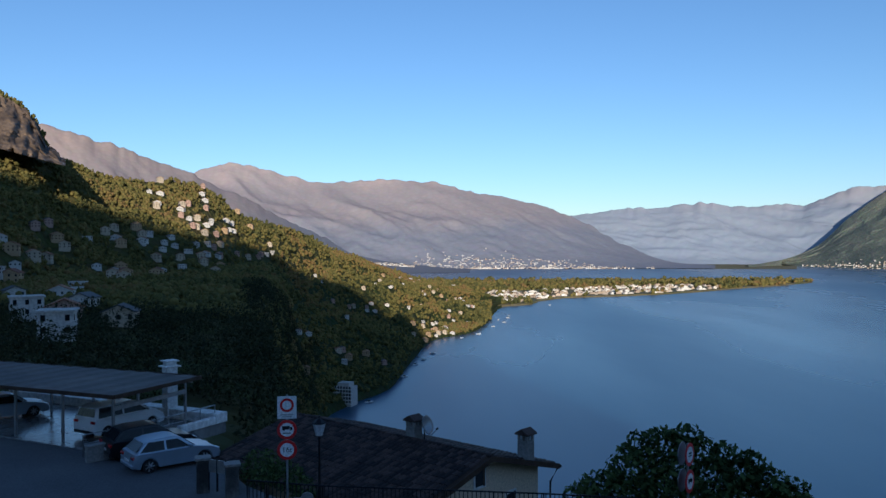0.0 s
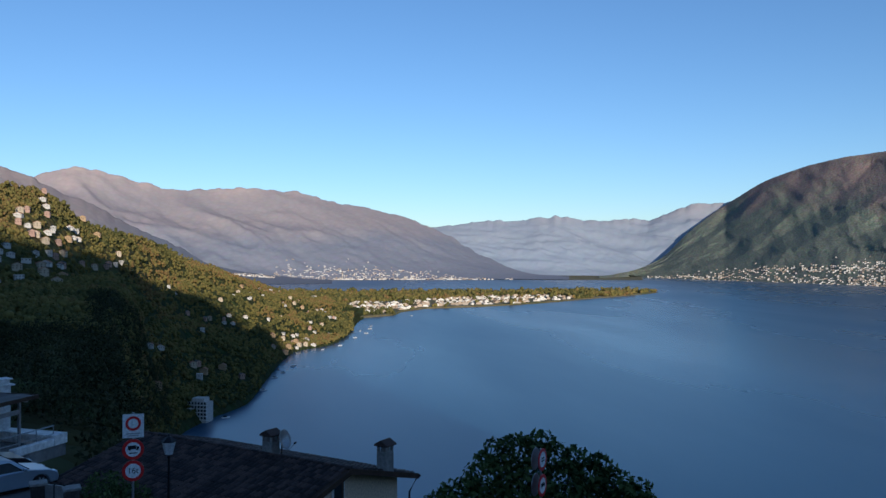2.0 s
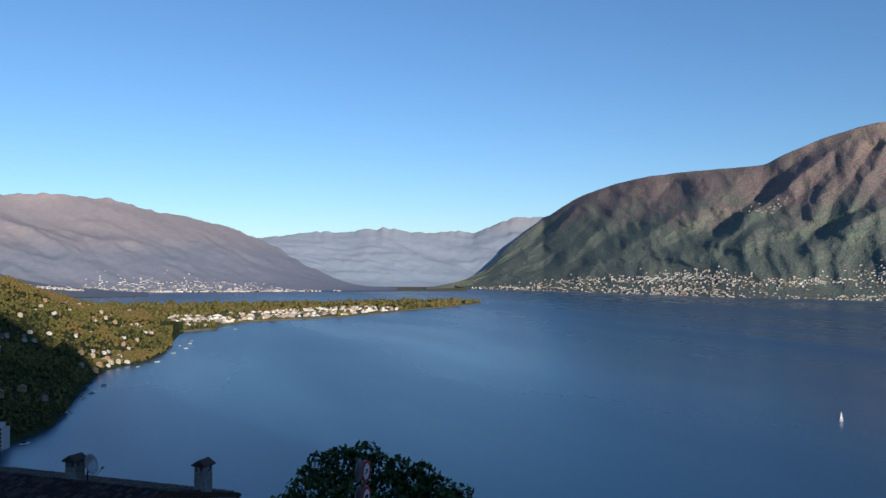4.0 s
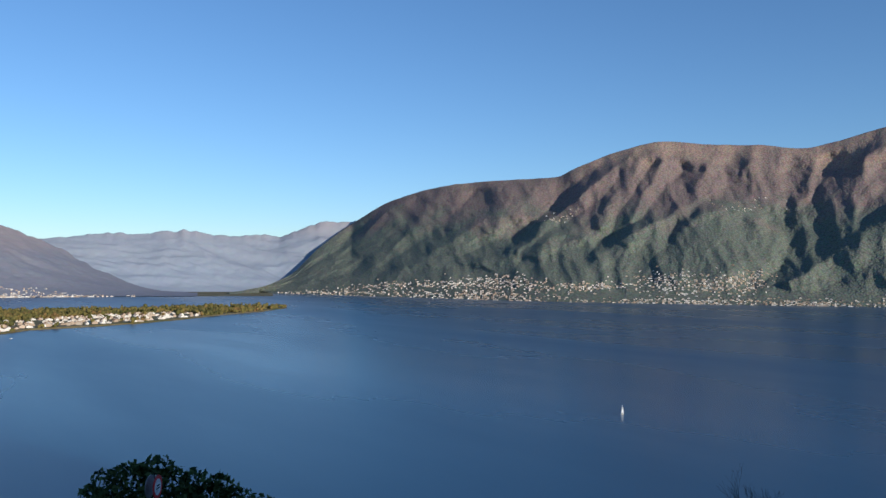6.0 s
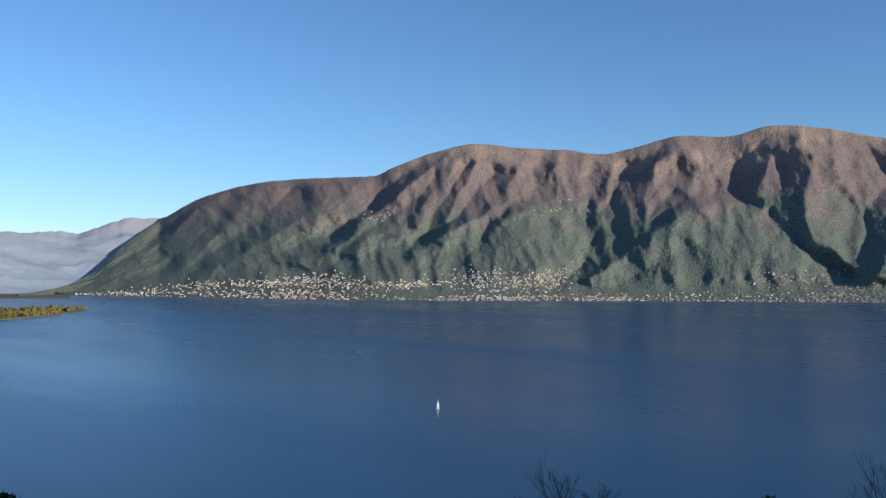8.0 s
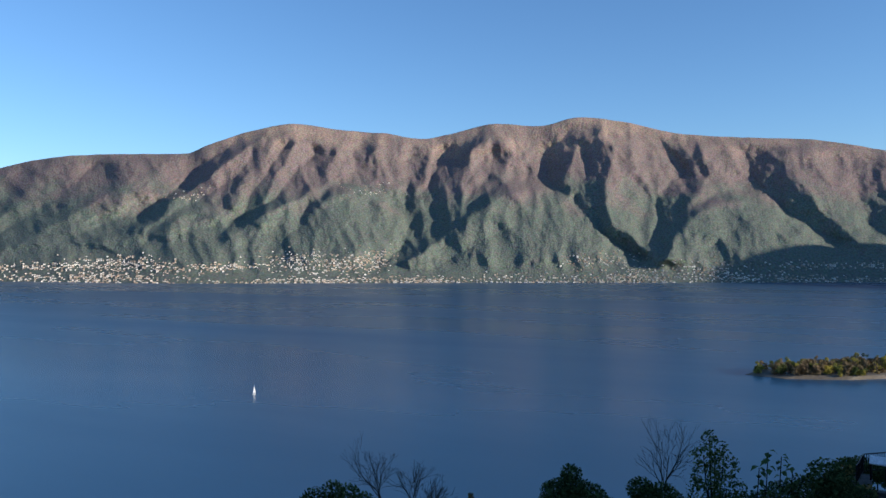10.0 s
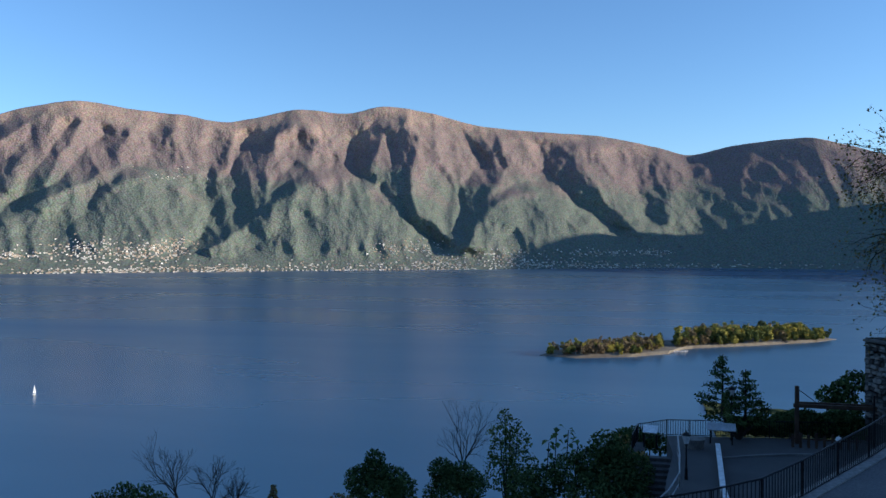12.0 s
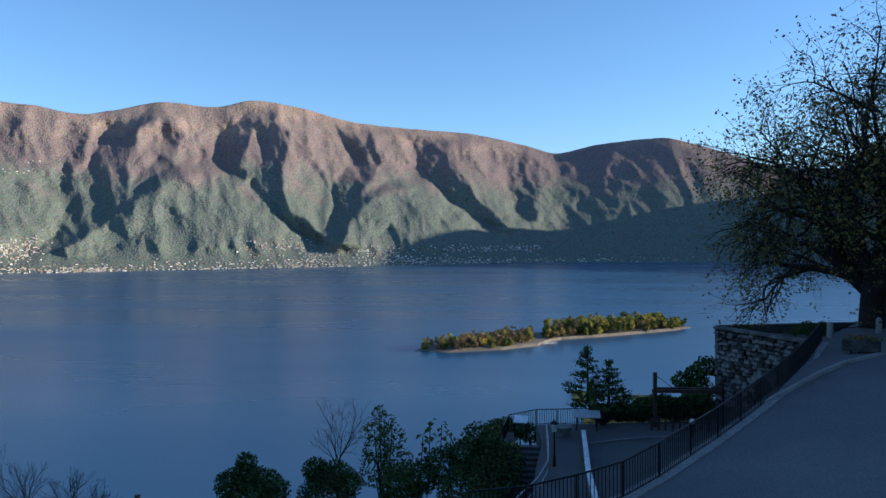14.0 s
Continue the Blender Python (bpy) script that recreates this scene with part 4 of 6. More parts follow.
# ---- roads and terraces below the lookout ----
EDGE = curve([(-80, 52), (-45, 52), (-26, 51), (-19, 48.6), (-16.5, 41), (-14, 33), (-9, 27), (0, 25.7), (7, 25), (30, 24), (60, 23), (90, 23.4), (98.6, 25.2), (101, 26.6), (103, 28.4), (104.7, 30.1), (106.1, 31.9), (107.3, 33.6),
              (108.3, 35.6), (109, 37.4), (109.9, 40.5), (110.8, 46.8), (114, 60), (126, 66)])
RISE = curve([(-34, -5.3), (-20, -5.4), (-16.6, -5.55), (-13.8, -5.85), (-12, -6.15), (-11, -6.33), (-9.9, -6.55), (-8.8, -6.8), (-7.6, -7.05), (-6.4, -7.3), (-5.1, -7.55), (-3.8, -7.85), (0, -8.3), (8, -8.7)])


def road_z(az, r):
    """Level on the landward side, climbing round the bend."""
    if az > 20:
        return float(RISE(r * math.cos(radians(az))))
    k = min(1, max(0, (-az - 10) / 5))
    return -8.7 - 1.13 * k * min(1, max(0, (r - 18) / 10))


az_r = np.arange(-80, 126.1, 1.0)
rows = []
for az in az_r:
    e = float(EDGE(az))
    rows.append([polar(az, r, road_z(az, r)) for r in np.linspace(7.5, e, 14)])
road = tagged(new("road", grid_mesh("road", np.array(rows), M_ASPHALT)), "grey asphalt village road in shade", "road", kind="structure")
rows = []
for az in az_r:
    e = float(EDGE(az))
    z = road_z(az, e)
    col = [polar(az, e, z - 0.004), polar(az, e + 0.15, z - 2.6)]
    if az < -11:
        col += [polar(az, e + 6, -12.4), polar(az, 70, -26), polar(az, 120, -40), polar(az, 200, -60)]
    else:
        col += [polar(az, max(e + 3, 30), -14.4), polar(az, max(60, e + 6), -24), polar(az, 120, -46), polar(az, 300, -101)]
    rows.append(col)
tagged(new("ground_slope", grid_mesh("ground_slope", np.array(rows), M_GROUND)), "overgrown slope falling to the lake", "slope", kind="structure")
rows = [[polar(az, r, z) for r, z in ((7.6, -8.72), (7.2, -5), (5, -1.75), (0.0, -1.7))] for az in np.arange(-180, 181, 6)]
tagged(new("ground_lookout", grid_mesh("ground_lookout", np.array(rows), M_GROUND, False)), "grassy bank under the lookout", "bank", kind="structure")
rows = [[polar(az, r, z) for r, z in ((7.5, -8.75), (40, -9.2), (60, -9.5))] for az in np.arange(124, 282, 6)]
tagged(new("ground_terrace", grid_mesh("ground_terrace", np.array(rows), M_GROUND, False)), "level ground behind the lookout", "ground", kind="structure")


# ---- cars ----
FAR = 1.13     # the parking side, set out from the lookout by this much


def out(x, y, z, rx=0, ry=0, rz=0):
    return pose(FAR * x, FAR * y, FAR * z, rx, ry, rz)


def paint(name, c, metal=0.5):
    m = mat(name, [tuple(0.9 * k for k in c), c], 0.8, rough=0.28, metal=metal, bump=0.0, spec=0.5, grain=(0.97, 1.02))
    return m


M_LAMP_RED = mat("red_lamp_glass", [(0.3, 0.01, 0.012), (0.36, 0.015, 0.015)], 3, rough=0.15, bump=0, spec=0.6)
M_LAMP_CLEAR = mat("clear_lamp_glass", [(0.6, 0.62, 0.65), (0.7, 0.72, 0.74)], 3, rough=0.1, bump=0, spec=0.6)


def car(label, at, material, length, height, width, kind):
    c = thing("car", label, "car", group="parked cars", at=at)
    L, H, W = length, height, width
    wr = 0.31
    f_ax, r_ax = L * 0.305, -L * 0.32
    sill, belt = 0.2, H * 0.6

    def arch(x):
        return [(x + 0.36 * math.cos(t), 0.28 + 0.36 * math.sin(t)) for t in np.linspace(0.05, math.pi - 0.05, 8)]
    nose = L / 2
    out = [(-nose, 0.3)]
    out += [(r_ax - 0.42, sill)] + list(reversed(arch(r_ax))) + [(r_ax + 0.42, sill), (f_ax - 0.42, sill)] + list(reversed(arch(f_ax))) + [(f_ax + 0.42, sill), (nose - 0.05, 0.25), (nose, 0.45)]
    if kind == "van":
        out += [(nose - 0.12, 0.72), (nose - 0.75, belt + 0.06), (-nose + 0.05, belt + 0.04), (-nose - 0.02, 0.6)]
        cab = [(nose - 0.85, belt), (nose - 1.65, H - 0.08), (nose - 2.1, H), (-nose + 0.55, H - 0.02), (-nose + 0.22, H - 0.12), (-nose + 0.06, belt)]
    else:
        out += [(nose - 0.08, 0.62), (nose - 0.35, belt - 0.1), (nose - 1.15, belt + 0.04), (-nose + 0.1, belt + 0.04), (-nose - 0.01, 0.62)]
        cab = [(nose - 1.15, belt), (nose - 1.8, H - 0.08), (nose - 2.15, H), (-nose + 0.95, H - 0.03), (-nose + 0.55, H - 0.12), (-nose + 0.12, belt)]
    part("body", Shape().prism(out, -W / 2, W / 2), material, c, bevel=0.035)
    # cabin: the outline drawn in towards the roof
    cs, gl = Shape(), []
    k = len(cab)
    for sgn in (-1, 1):
        for x, z in cab:
            t = (z - belt) / (H - belt)
            cs.v.append((x, sgn * (W / 2 - 0.05 - 0.17 * t), z))
    cs.f = [tuple(reversed(range(k))), tuple(range(k, 2 * k))] + [(i, (i + 1) % k, k + (i + 1) % k, k + i) for i in range(k)]
    part("cabin", cs, material, c, bevel=0.03)

    def pane(x0, x1, x2, x3, z0, z1, sgn):
        t0, t1 = (z0 - belt) / (H - belt), (z1 - belt) / (H - belt)
        y0, y1 = sgn * (W / 2 - 0.045 - 0.17 * t0), sgn * (W / 2 - 0.045 - 0.17 * t1)
        s = Shape()
        s.v = [(x0, y0, z0), (x1, y0, z0), (x2, y1, z1), (x3, y1, z1)] + [(x, y - sgn * 0.02, z) for x, y, z in ((x0, y0, z0), (x1, y0, z0), (x2, y1, z1), (x3, y1, z1))]
        s.f = [(0, 1, 2, 3), (7, 6, 5, 4), (0, 4, 5, 1), (1, 5, 6, 2), (2, 6, 7, 3), (3, 7, 4, 0)]
        return s
    z0, z1 = belt + 0.06, H - 0.12
    front, back = cab[0][0] - 0.15, cab[-1][0] + 0.2
    top_f, top_b = cab[1][0] - 0.1, cab[-2][0] + 0.1
    mid = (front + back) / 2 - 0.05
    for sgn in (-1, 1):
        part("side_window", pane(mid + 0.05, front - 0.12, top_f - 0.05, mid + 0.03, z0, z1, sgn), M_GLASS, c)
        part("side_window", pane(back, mid - 0.05, mid - 0.05, top_b + 0.05, z0, z1, sgn), M_GLASS, c)

    def across(xa, za, xb, zb, wa, wb, off):
        s = Shape()
        s.v = [(xa + off, -wa, za), (xa + off, wa, za), (xb + off, wb, zb), (xb + off, -wb, zb), (xa, -wa, za - 0.02), (xa, wa, za - 0.02), (xb, wb, zb - 0.02), (xb, -wb, zb - 0.02)]
        s.f = [(0, 1, 2, 3), (7, 6, 5, 4), (0, 4, 5, 1), (1, 5, 6, 2), (2, 6, 7, 3), (3, 7, 4, 0)]
        return s
    part("windscreen", across(cab[0][0] - 0.04, belt + 0.06, cab[1][0] + 0.02, H - 0.09, W / 2 - 0.16, W / 2 - 0.27, 0.025), M_GLASS, c)
    part("rear_window", across(cab[-1][0] + 0.06, belt + 0.12, cab[-2][0] + 0.0, H - 0.14, W / 2 - 0.18, W / 2 - 0.28, -0.025), M_GLASS, c)
    for x in (f_ax, r_ax):
        for sgn in (-1, 1):
            y = sgn * (W / 2 - 0.1)
            ty = part("wheel", Shape().tube((x, y - 0.1 * sgn, wr), (x, y + 0.09 * sgn, wr), wr, wr, 20), M_BLACK, c, "black tyre")
            rim = Shape().tube((x, y + 0.085 * sgn, wr), (x, y + 0.1 * sgn, wr), 0.09, 0.09, 10)
            for q in range(7):
                t = 2 * math.pi * q / 7
                d = Vector((math.cos(t), 0, math.sin(t)))
                p = Vector((x, y + 0.095 * sgn, wr))
                rim.tube(p, p + d * 0.21, 0.035, 0.03, 5)
            part("rim", rim, M_GALV, ty, "silver alloy rim")
    for sgn in (-1, 1):
        part("tail_light", Shape().box(-nose - 0.025, -nose + 0.1, sgn * (W / 2 - 0.36), sgn * (W / 2 - 0.02), belt - 0.2, belt - 0.06), M_LAMP_RED, c, bevel=0.02)
        part("headlight", Shape().box(nose - 0.3, nose - 0.05, sgn * (W / 2 - 0.42), sgn * (W / 2 - 0.03), 0.52, 0.66), M_LAMP_CLEAR, c, bevel=0.03)
        part("mirror", Shape().box(cab[0][0] - 0.35, cab[0][0] - 0.2, sgn * (W / 2 - 0.02), sgn * (W / 2 + 0.16), belt + 0.04, belt + 0.17), material, c, bevel=0.03)
    part("number_plate", Shape().box(-nose - 0.03, -nose, -0.26, 0.26, 0.5, 0.61), M_SIGNWHITE, c)
    part("bumper", Shape().box(-nose - 0.04, -nose + 0.12, -W / 2 + 0.06, W / 2 - 0.06, 0.27, 0.44), M_BLACK if kind == "van" else material, c, bevel=0.03)
    return c


P_SILVER, P_WHITE, P_DARK = paint("silver_blue_paint", (0.36, 0.42, 0.5)), paint("white_car_paint", (0.72, 0.73, 0.74), 0.0), paint("black_car_paint", (0.02, 0.022, 0.026))
car("silver-blue hatchback parked beside the low wall", out(-10.95, 31.9, -8.7, 0, 0, 39), P_SILVER, 3.95, 1.43, 1.74, "car")
car("black hatchback parked beside the silver one", out(-12.5, 33.7, -8.7, 0, 0, 39), P_DARK, 4.1, 1.5, 1.76, "car")
car("white people carrier parked under the carport", out(-15.3, 37.6, -8.64, 0, 0, 58), P_WHITE, 4.3, 1.68, 1.8, "van")
car("silver saloon parked under the carport", out(-22.5, 40.7, -8.64, 0, 0, 40), P_SILVER, 4.4, 1.42, 1.78, "car")


# ---- carport ----
def carport():
    c = thing("carport", "low open carport with a brown sheet roof on slim steel posts", "carport", at=out(-14.2, 34.1, -8.7, 0, 0, 67.0) @ Matrix.Diagonal((FAR, FAR, FAR * 0.955, 1)))
    # local x runs along the narrow side, local y along the long one
    w, l = 4.7, 15.0
    rf = Shape()
    n = 52
    wave = [(-0.4 + (l + 0.8) * i / n, 2.56 + 0.03 * (i // 2 % 2)) for i in range(n + 1)]
    rf.prism(wave + [(y, z - 0.05) for y, z in reversed(wave)], -0.4, w + 0.4, Matrix(((0, 1, 0, 0), (1, 0, 0, 0), (0, 0, 1, 0), (0, 0, 0, 1))))
    part("roof", rf, M_SHEET, c, "weathered brown corrugated roof")
    part("fascia", Shape().box(-0.46, -0.4, -0.45, l + 0.4, 2.42, 2.6).box(-0.4, w + 0.4, -0.5, -0.42, 2.42, 2.6).box(w + 0.4, w + 0.46, -0.45, l + 0.4, 2.42, 2.6), M_WOOD, c, "dark red-brown fascia board")
    for x in (0.1, w - 0.1):
        part("beam", Shape().box(x - 0.06, x + 0.06, -0.3, l, 2.32, 2.5), M_GALV, c)
        for y in np.linspace(0.1, l - 0.1, 6):
            part("post", Shape().box(x - 0.05, x + 0.05, y - 0.05, y + 0.05, 0, 2.34), M_GALV, c)
    part("brace", Shape().box(0.1, w - 0.1, 0.06, 0.12, 1.75, 1.95), M_GALV, c)
    return c


M_SHEET = mat("weathered_brown_sheet", [(0.045, 0.038, 0.036), (0.07, 0.056, 0.052), (0.11, 0.085, 0.075)], 0.35, bump=0.2, rough=0.6, spec=0.3)
carport()
M_WET = mat("damp_concrete", [(0.1, 0.1, 0.1), (0.17, 0.165, 0.16), (0.24, 0.235, 0.23)], 0.35, rough=0.22, bump=0.15, fine=9, spec=0.6, dist=0.01)
slab = thing("parking_deck", "pale concrete parking deck with a raised edge", "deck", at=out(-14.2, 34.1, -8.7, 0, 0, 63.0) @ Matrix.Scale(FAR, 4))
part("slab", Shape().box(-0.6, 6.4, -0.5, 15.4, -0.5, 0.06), M_WET, slab, "damp shining concrete floor", bevel=0.02)
part("edge_wall", Shape().box(5.6, 6.4, -0.6, 15.2, 0.064, 0.55), M_WHITE, slab, "white painted parapet", bevel=0.03)
part("edge_wall", Shape().box(3.3, 5.58, -0.6, -0.3, 0.064, 0.42), M_WHITE, slab, "white painted parapet", bevel=0.03)
chim = thing("vent_chimney", "white plastered chimney with a capped top behind the carport", "chimney", at=out(-14.0, 40.6, -8.45, 0, 0, 46) @ Matrix.Scale(0.8, 4))
part("shaft", Shape().box(-0.4, 0.4, -0.4, 0.4, -1.0, 3.35), M_WHITE, chim, bevel=0.02)
part("cap", Shape().box(-0.6, 0.6, -0.6, 0.6, 3.354, 3.45), M_WHITE, chim, bevel=0.02)
part("cap", Shape().box(-0.35, 0.35, -0.35, 0.35, 3.454, 3.75).box(-0.5, 0.5, -0.5, 0.5, 3.75, 3.83), M_WHITE, chim, bevel=0.01)


def tube_railing(name, label, pts, height, posts_every, material, rails=(1.0, 0.5), r=0.03, bars=0.0):
    f = thing(name, label, "railing")
    pts = [Vector(p) for p in pts]
    up = Vector((0, 0, height))
    for k in rails:
        part("top_rail" if k == 1.0 else "rail", Shape().line([p + up * k for p in pts], r if k == 1.0 else r * 0.7), material, f)
    post = Shape().tube((0, 0, -0.1), (0, 0, height), r * 0.9, r * 0.9, 6).mesh("post", material)
    bar = Shape().box(-0.013, 0.013, -0.013, 0.013, height * 0.1, height - 0.01).mesh("baluster", material)
    for a, b in zip(pts, pts[1:]):
        d = (b - a).length
        m = max(1, round(d / posts_every))
        for i in range(m + 1):
            if i == m and b is not pts[-1]:
                continue
            part("post", post, material, f).location = a.lerp(b, i / m)
        if bars:
            q = max(2, round(d / bars))
            for i in range(q):
                part("baluster", bar, material, f).location = a.lerp(b, (i + 0.5) / q)
    return f


tube_railing("deck_railing", "grey tubular railing round the parking deck", [tuple(FAR * k for k in p) for p in ((-15.0, 33.0, -8.7), (-13.6, 34.9, -8.7), (-12.2, 37.4, -8.7), (-11.3, 39.2, -8.7))], 1.05, 1.2, M_GALV, (1.0, 0.6, 0.25), 0.03)
low = thing("low_wall", "low pale concrete wall at the parking bay", "wall", at=out(-14.3, 32.4, -8.7, 0, 0, 46) @ Matrix.Scale(FAR, 4))
part("body", Shape().box(-0.3, 1.9, -0.15, 0.15, -0.1, 0.62), M_CONCRETE, low, bevel=0.03)
part("coping", Shape().box(-0.34, 1.94, -0.19, 0.19, 0.624, 0.7), M_CONCRETE, low, bevel=0.02)
for x, y, h in ((-8.6, 28.3, 1.15), (-7.4, 27.7, 1.1)):
    pil = thing("gate_pillar", "grey stone gate pillar with a flat cap", "pillar", group="gate pillars", at=out(x, y, -8.7, 0, 0, 20) @ Matrix.Scale(FAR, 4))
    part("shaft", Shape().box(-0.22, 0.22, -0.22, 0.22, -0.2, h), M_STONE, pil, bevel=0.03)
    part("cap", Shape().box(-0.28, 0.28, -0.28, 0.28, h + 0.004, h + 0.1), M_CONCRETE, pil, bevel=0.02)
gate = thing("garden_gate", "pale grey panel gate between stone pillars", "gate", at=out(-8.0, 28.0, -8.7, 0, 0, -27) @ Matrix.Scale(FAR, 4))
part("panel", Shape().box(-0.45, 0.45, -0.02, 0.02, 0.75, 1.2), M_GALV, gate)
for x in (-0.4, 0.0, 0.4):
    part("bar", Shape().box(x - 0.02, x + 0.02, -0.03, 0.03, 0.1, 1.25), M_IRON, gate)

# ---- road signs ----
def words(text, size, material, parent, m, name="lettering"):
    cu = bpy.data.curves.new(name, "FONT")
    cu.body, cu.size, cu.extrude, cu.align_x, cu.align_y = text, size, 0.003, "CENTER", "CENTER"
    ob = bpy.data.objects.new(name, cu)
    scene.collection.objects.link(ob)
    bpy.context.view_layer.update()
    me = bpy.data.meshes.new_from_object(ob)
    bpy.data.objects.remove(ob)
    me.materials.clear()
    me.materials.append(material)
    o = new(name, me)
    o.parent = parent
    o.matrix_local = m
    return o


def disc(r, y0, y1, z, n=28):
    return Shape().tube((0, y0, z), (0, y1, z), r, r, n)


def lorry_sign(plate, z, y, s):
    part("pictogram", Shape().box(-0.15 * s, 0.09 * s, y - 0.004, y, z - 0.02, z + 0.09 * s).box(0.1 * s, 0.17 * s, y - 0.004, y, z - 0.02, z + 0.06 * s)
         .tube((-0.09 * s, y - 0.004, z - 0.03), (-0.09 * s, y, z - 0.03), 0.03 * s, 0.03 * s, 10).tube((0.12 * s, y - 0.004, z - 0.03), (0.12 * s, y, z - 0.03), 0.03 * s, 0.03 * s, 10), M_BLACK, plate, "black lorry pictogram")


def round_sign(parent, z, y, r=0.31):
    p = part("sign_plate", disc(r, y, y + 0.02, z), M_RED, parent, "red-rimmed round sign")
    part("sign_face", disc(r * 0.7, y - 0.004, y, z), M_SIGNWHITE, p, "white centre")
    return p


post = thing("road_sign", "three stacked restriction signs on a grey pole", "road sign", at=pose(-4.97, 25.15, -8.7, 0, 0, 8))
part("pole", Shape().tube((0, 0.05, -0.2), (0, 0.05, 4.02), 0.035, 0.035, 10), M_GALV, post)
p1 = part("sign_plate", Shape().box(-0.3, 0.3, 0, 0.02, 3.27, 3.98), M_SIGNWHITE, post, "white rectangular plate", bevel=0.004)
part("ring", disc(0.22, -0.005, -0.001, 3.7), M_RED, p1, "red ring")
part("ring_centre", disc(0.145, -0.01, -0.006, 3.7), M_SIGNWHITE, p1)
part("small_print", Shape().box(-0.2, 0.2, -0.005, -0.001, 3.38, 3.41).box(-0.15, 0.15, -0.005, -0.001, 3.32, 3.35), M_GALV, p1, "grey line of small print")
p2 = round_sign(post, 2.92, 0)
lorry_sign(p2, 2.95, -0.006, 1.0)
part("small_print", Shape().box(-0.12, 0.12, -0.01, -0.006, 2.8, 2.83), M_BLACK, p2)
p3 = round_sign(post, 2.28, 0)
words("16t", 0.24, M_BLACK, p3, pose(0, -0.008, 2.28, 90, 0, 0))
mirror = part("round_plate", disc(0.2, -0.03, 0.0, 0.72), M_GALV, post, "small grey plate seen from the back")
mirror.matrix_local = pose(0.62, 0, 0)
part("bracket", Shape().box(-0.02, 0.66, 0, 0.04, 0.7, 0.74), M_GALV, post)

pole2 = thing("road_sign", "two round restriction signs back to back on a pole", "road sign", at=pose(7.68, 24.84, -8.7, 0, 0, 52))
part("pole", Shape().tube((0, 0.05, -0.2), (0, 0.05, 2.5), 0.035, 0.035, 10), M_GALV, pole2)
for z, lorry in ((2.16, False), (1.32, True)):
    rp = round_sign(pole2, z, -0.02, 0.36)
    if lorry:
        lorry_sign(rp, z, -0.026, 1.0)
    else:
        part("bars", Shape().box(-0.14, 0.14, -0.03, -0.026, z - 0.06, z - 0.02).box(-0.1, 0.12, -0.03, -0.026, z + 0.02, z + 0.07), M_BLACK, rp, "dark illegible figures")
    part("back_plate", disc(0.36, 0.22, 0.24, z), M_GALV, pole2, "grey back of the second sign")


def street_lamp(at, h, label):
    s = thing("street_lamp", label, "street lamp", group="lantern lamps", at=at)
    part("pole", Shape().lathe((0, 0, 0), [(0.09, -0.2), (0.08, 0.5), (0.05, 0.6), (0.04, h - 0.55), (0.08, h - 0.5), (0.03, h - 0.45)], 10), M_IRON, s)
    lan = part("lantern", Shape().lathe((0, 0, h), [(0.12, -0.42), (0.22, -0.02)], 6), M_LANTERN, s, "pale glass lantern body")
    part("hood", Shape().lathe((0, 0, h), [(0.26, -0.015), (0.24, 0.02), (0.09, 0.13), (0.02, 0.16), (0.02, 0.24)], 6), M_IRON, lan, "dark lantern hood")
    return s


M_LANTERN = mat("milky_lantern_glass", [(0.45, 0.47, 0.48), (0.55, 0.56, 0.57)], 2, rough=0.25, bump=0, spec=0.5)
street_lamp(pose(-4.2, 26.75, -8.7), 2.78, "old-style street lantern on a dark iron pole beside the road")
tube_railing("roadside_railing", "dark iron railing along the road edge", [(-6.6, 26.6, -8.75), (-4, 26.1, -8.8), (0, 25.75, -8.85), (3.2, 25.5, -8.9), (8, 24.6, -8.9)], 0.95, 2.0, M_IRON, (1.0, 0.1), 0.028, 0.14)


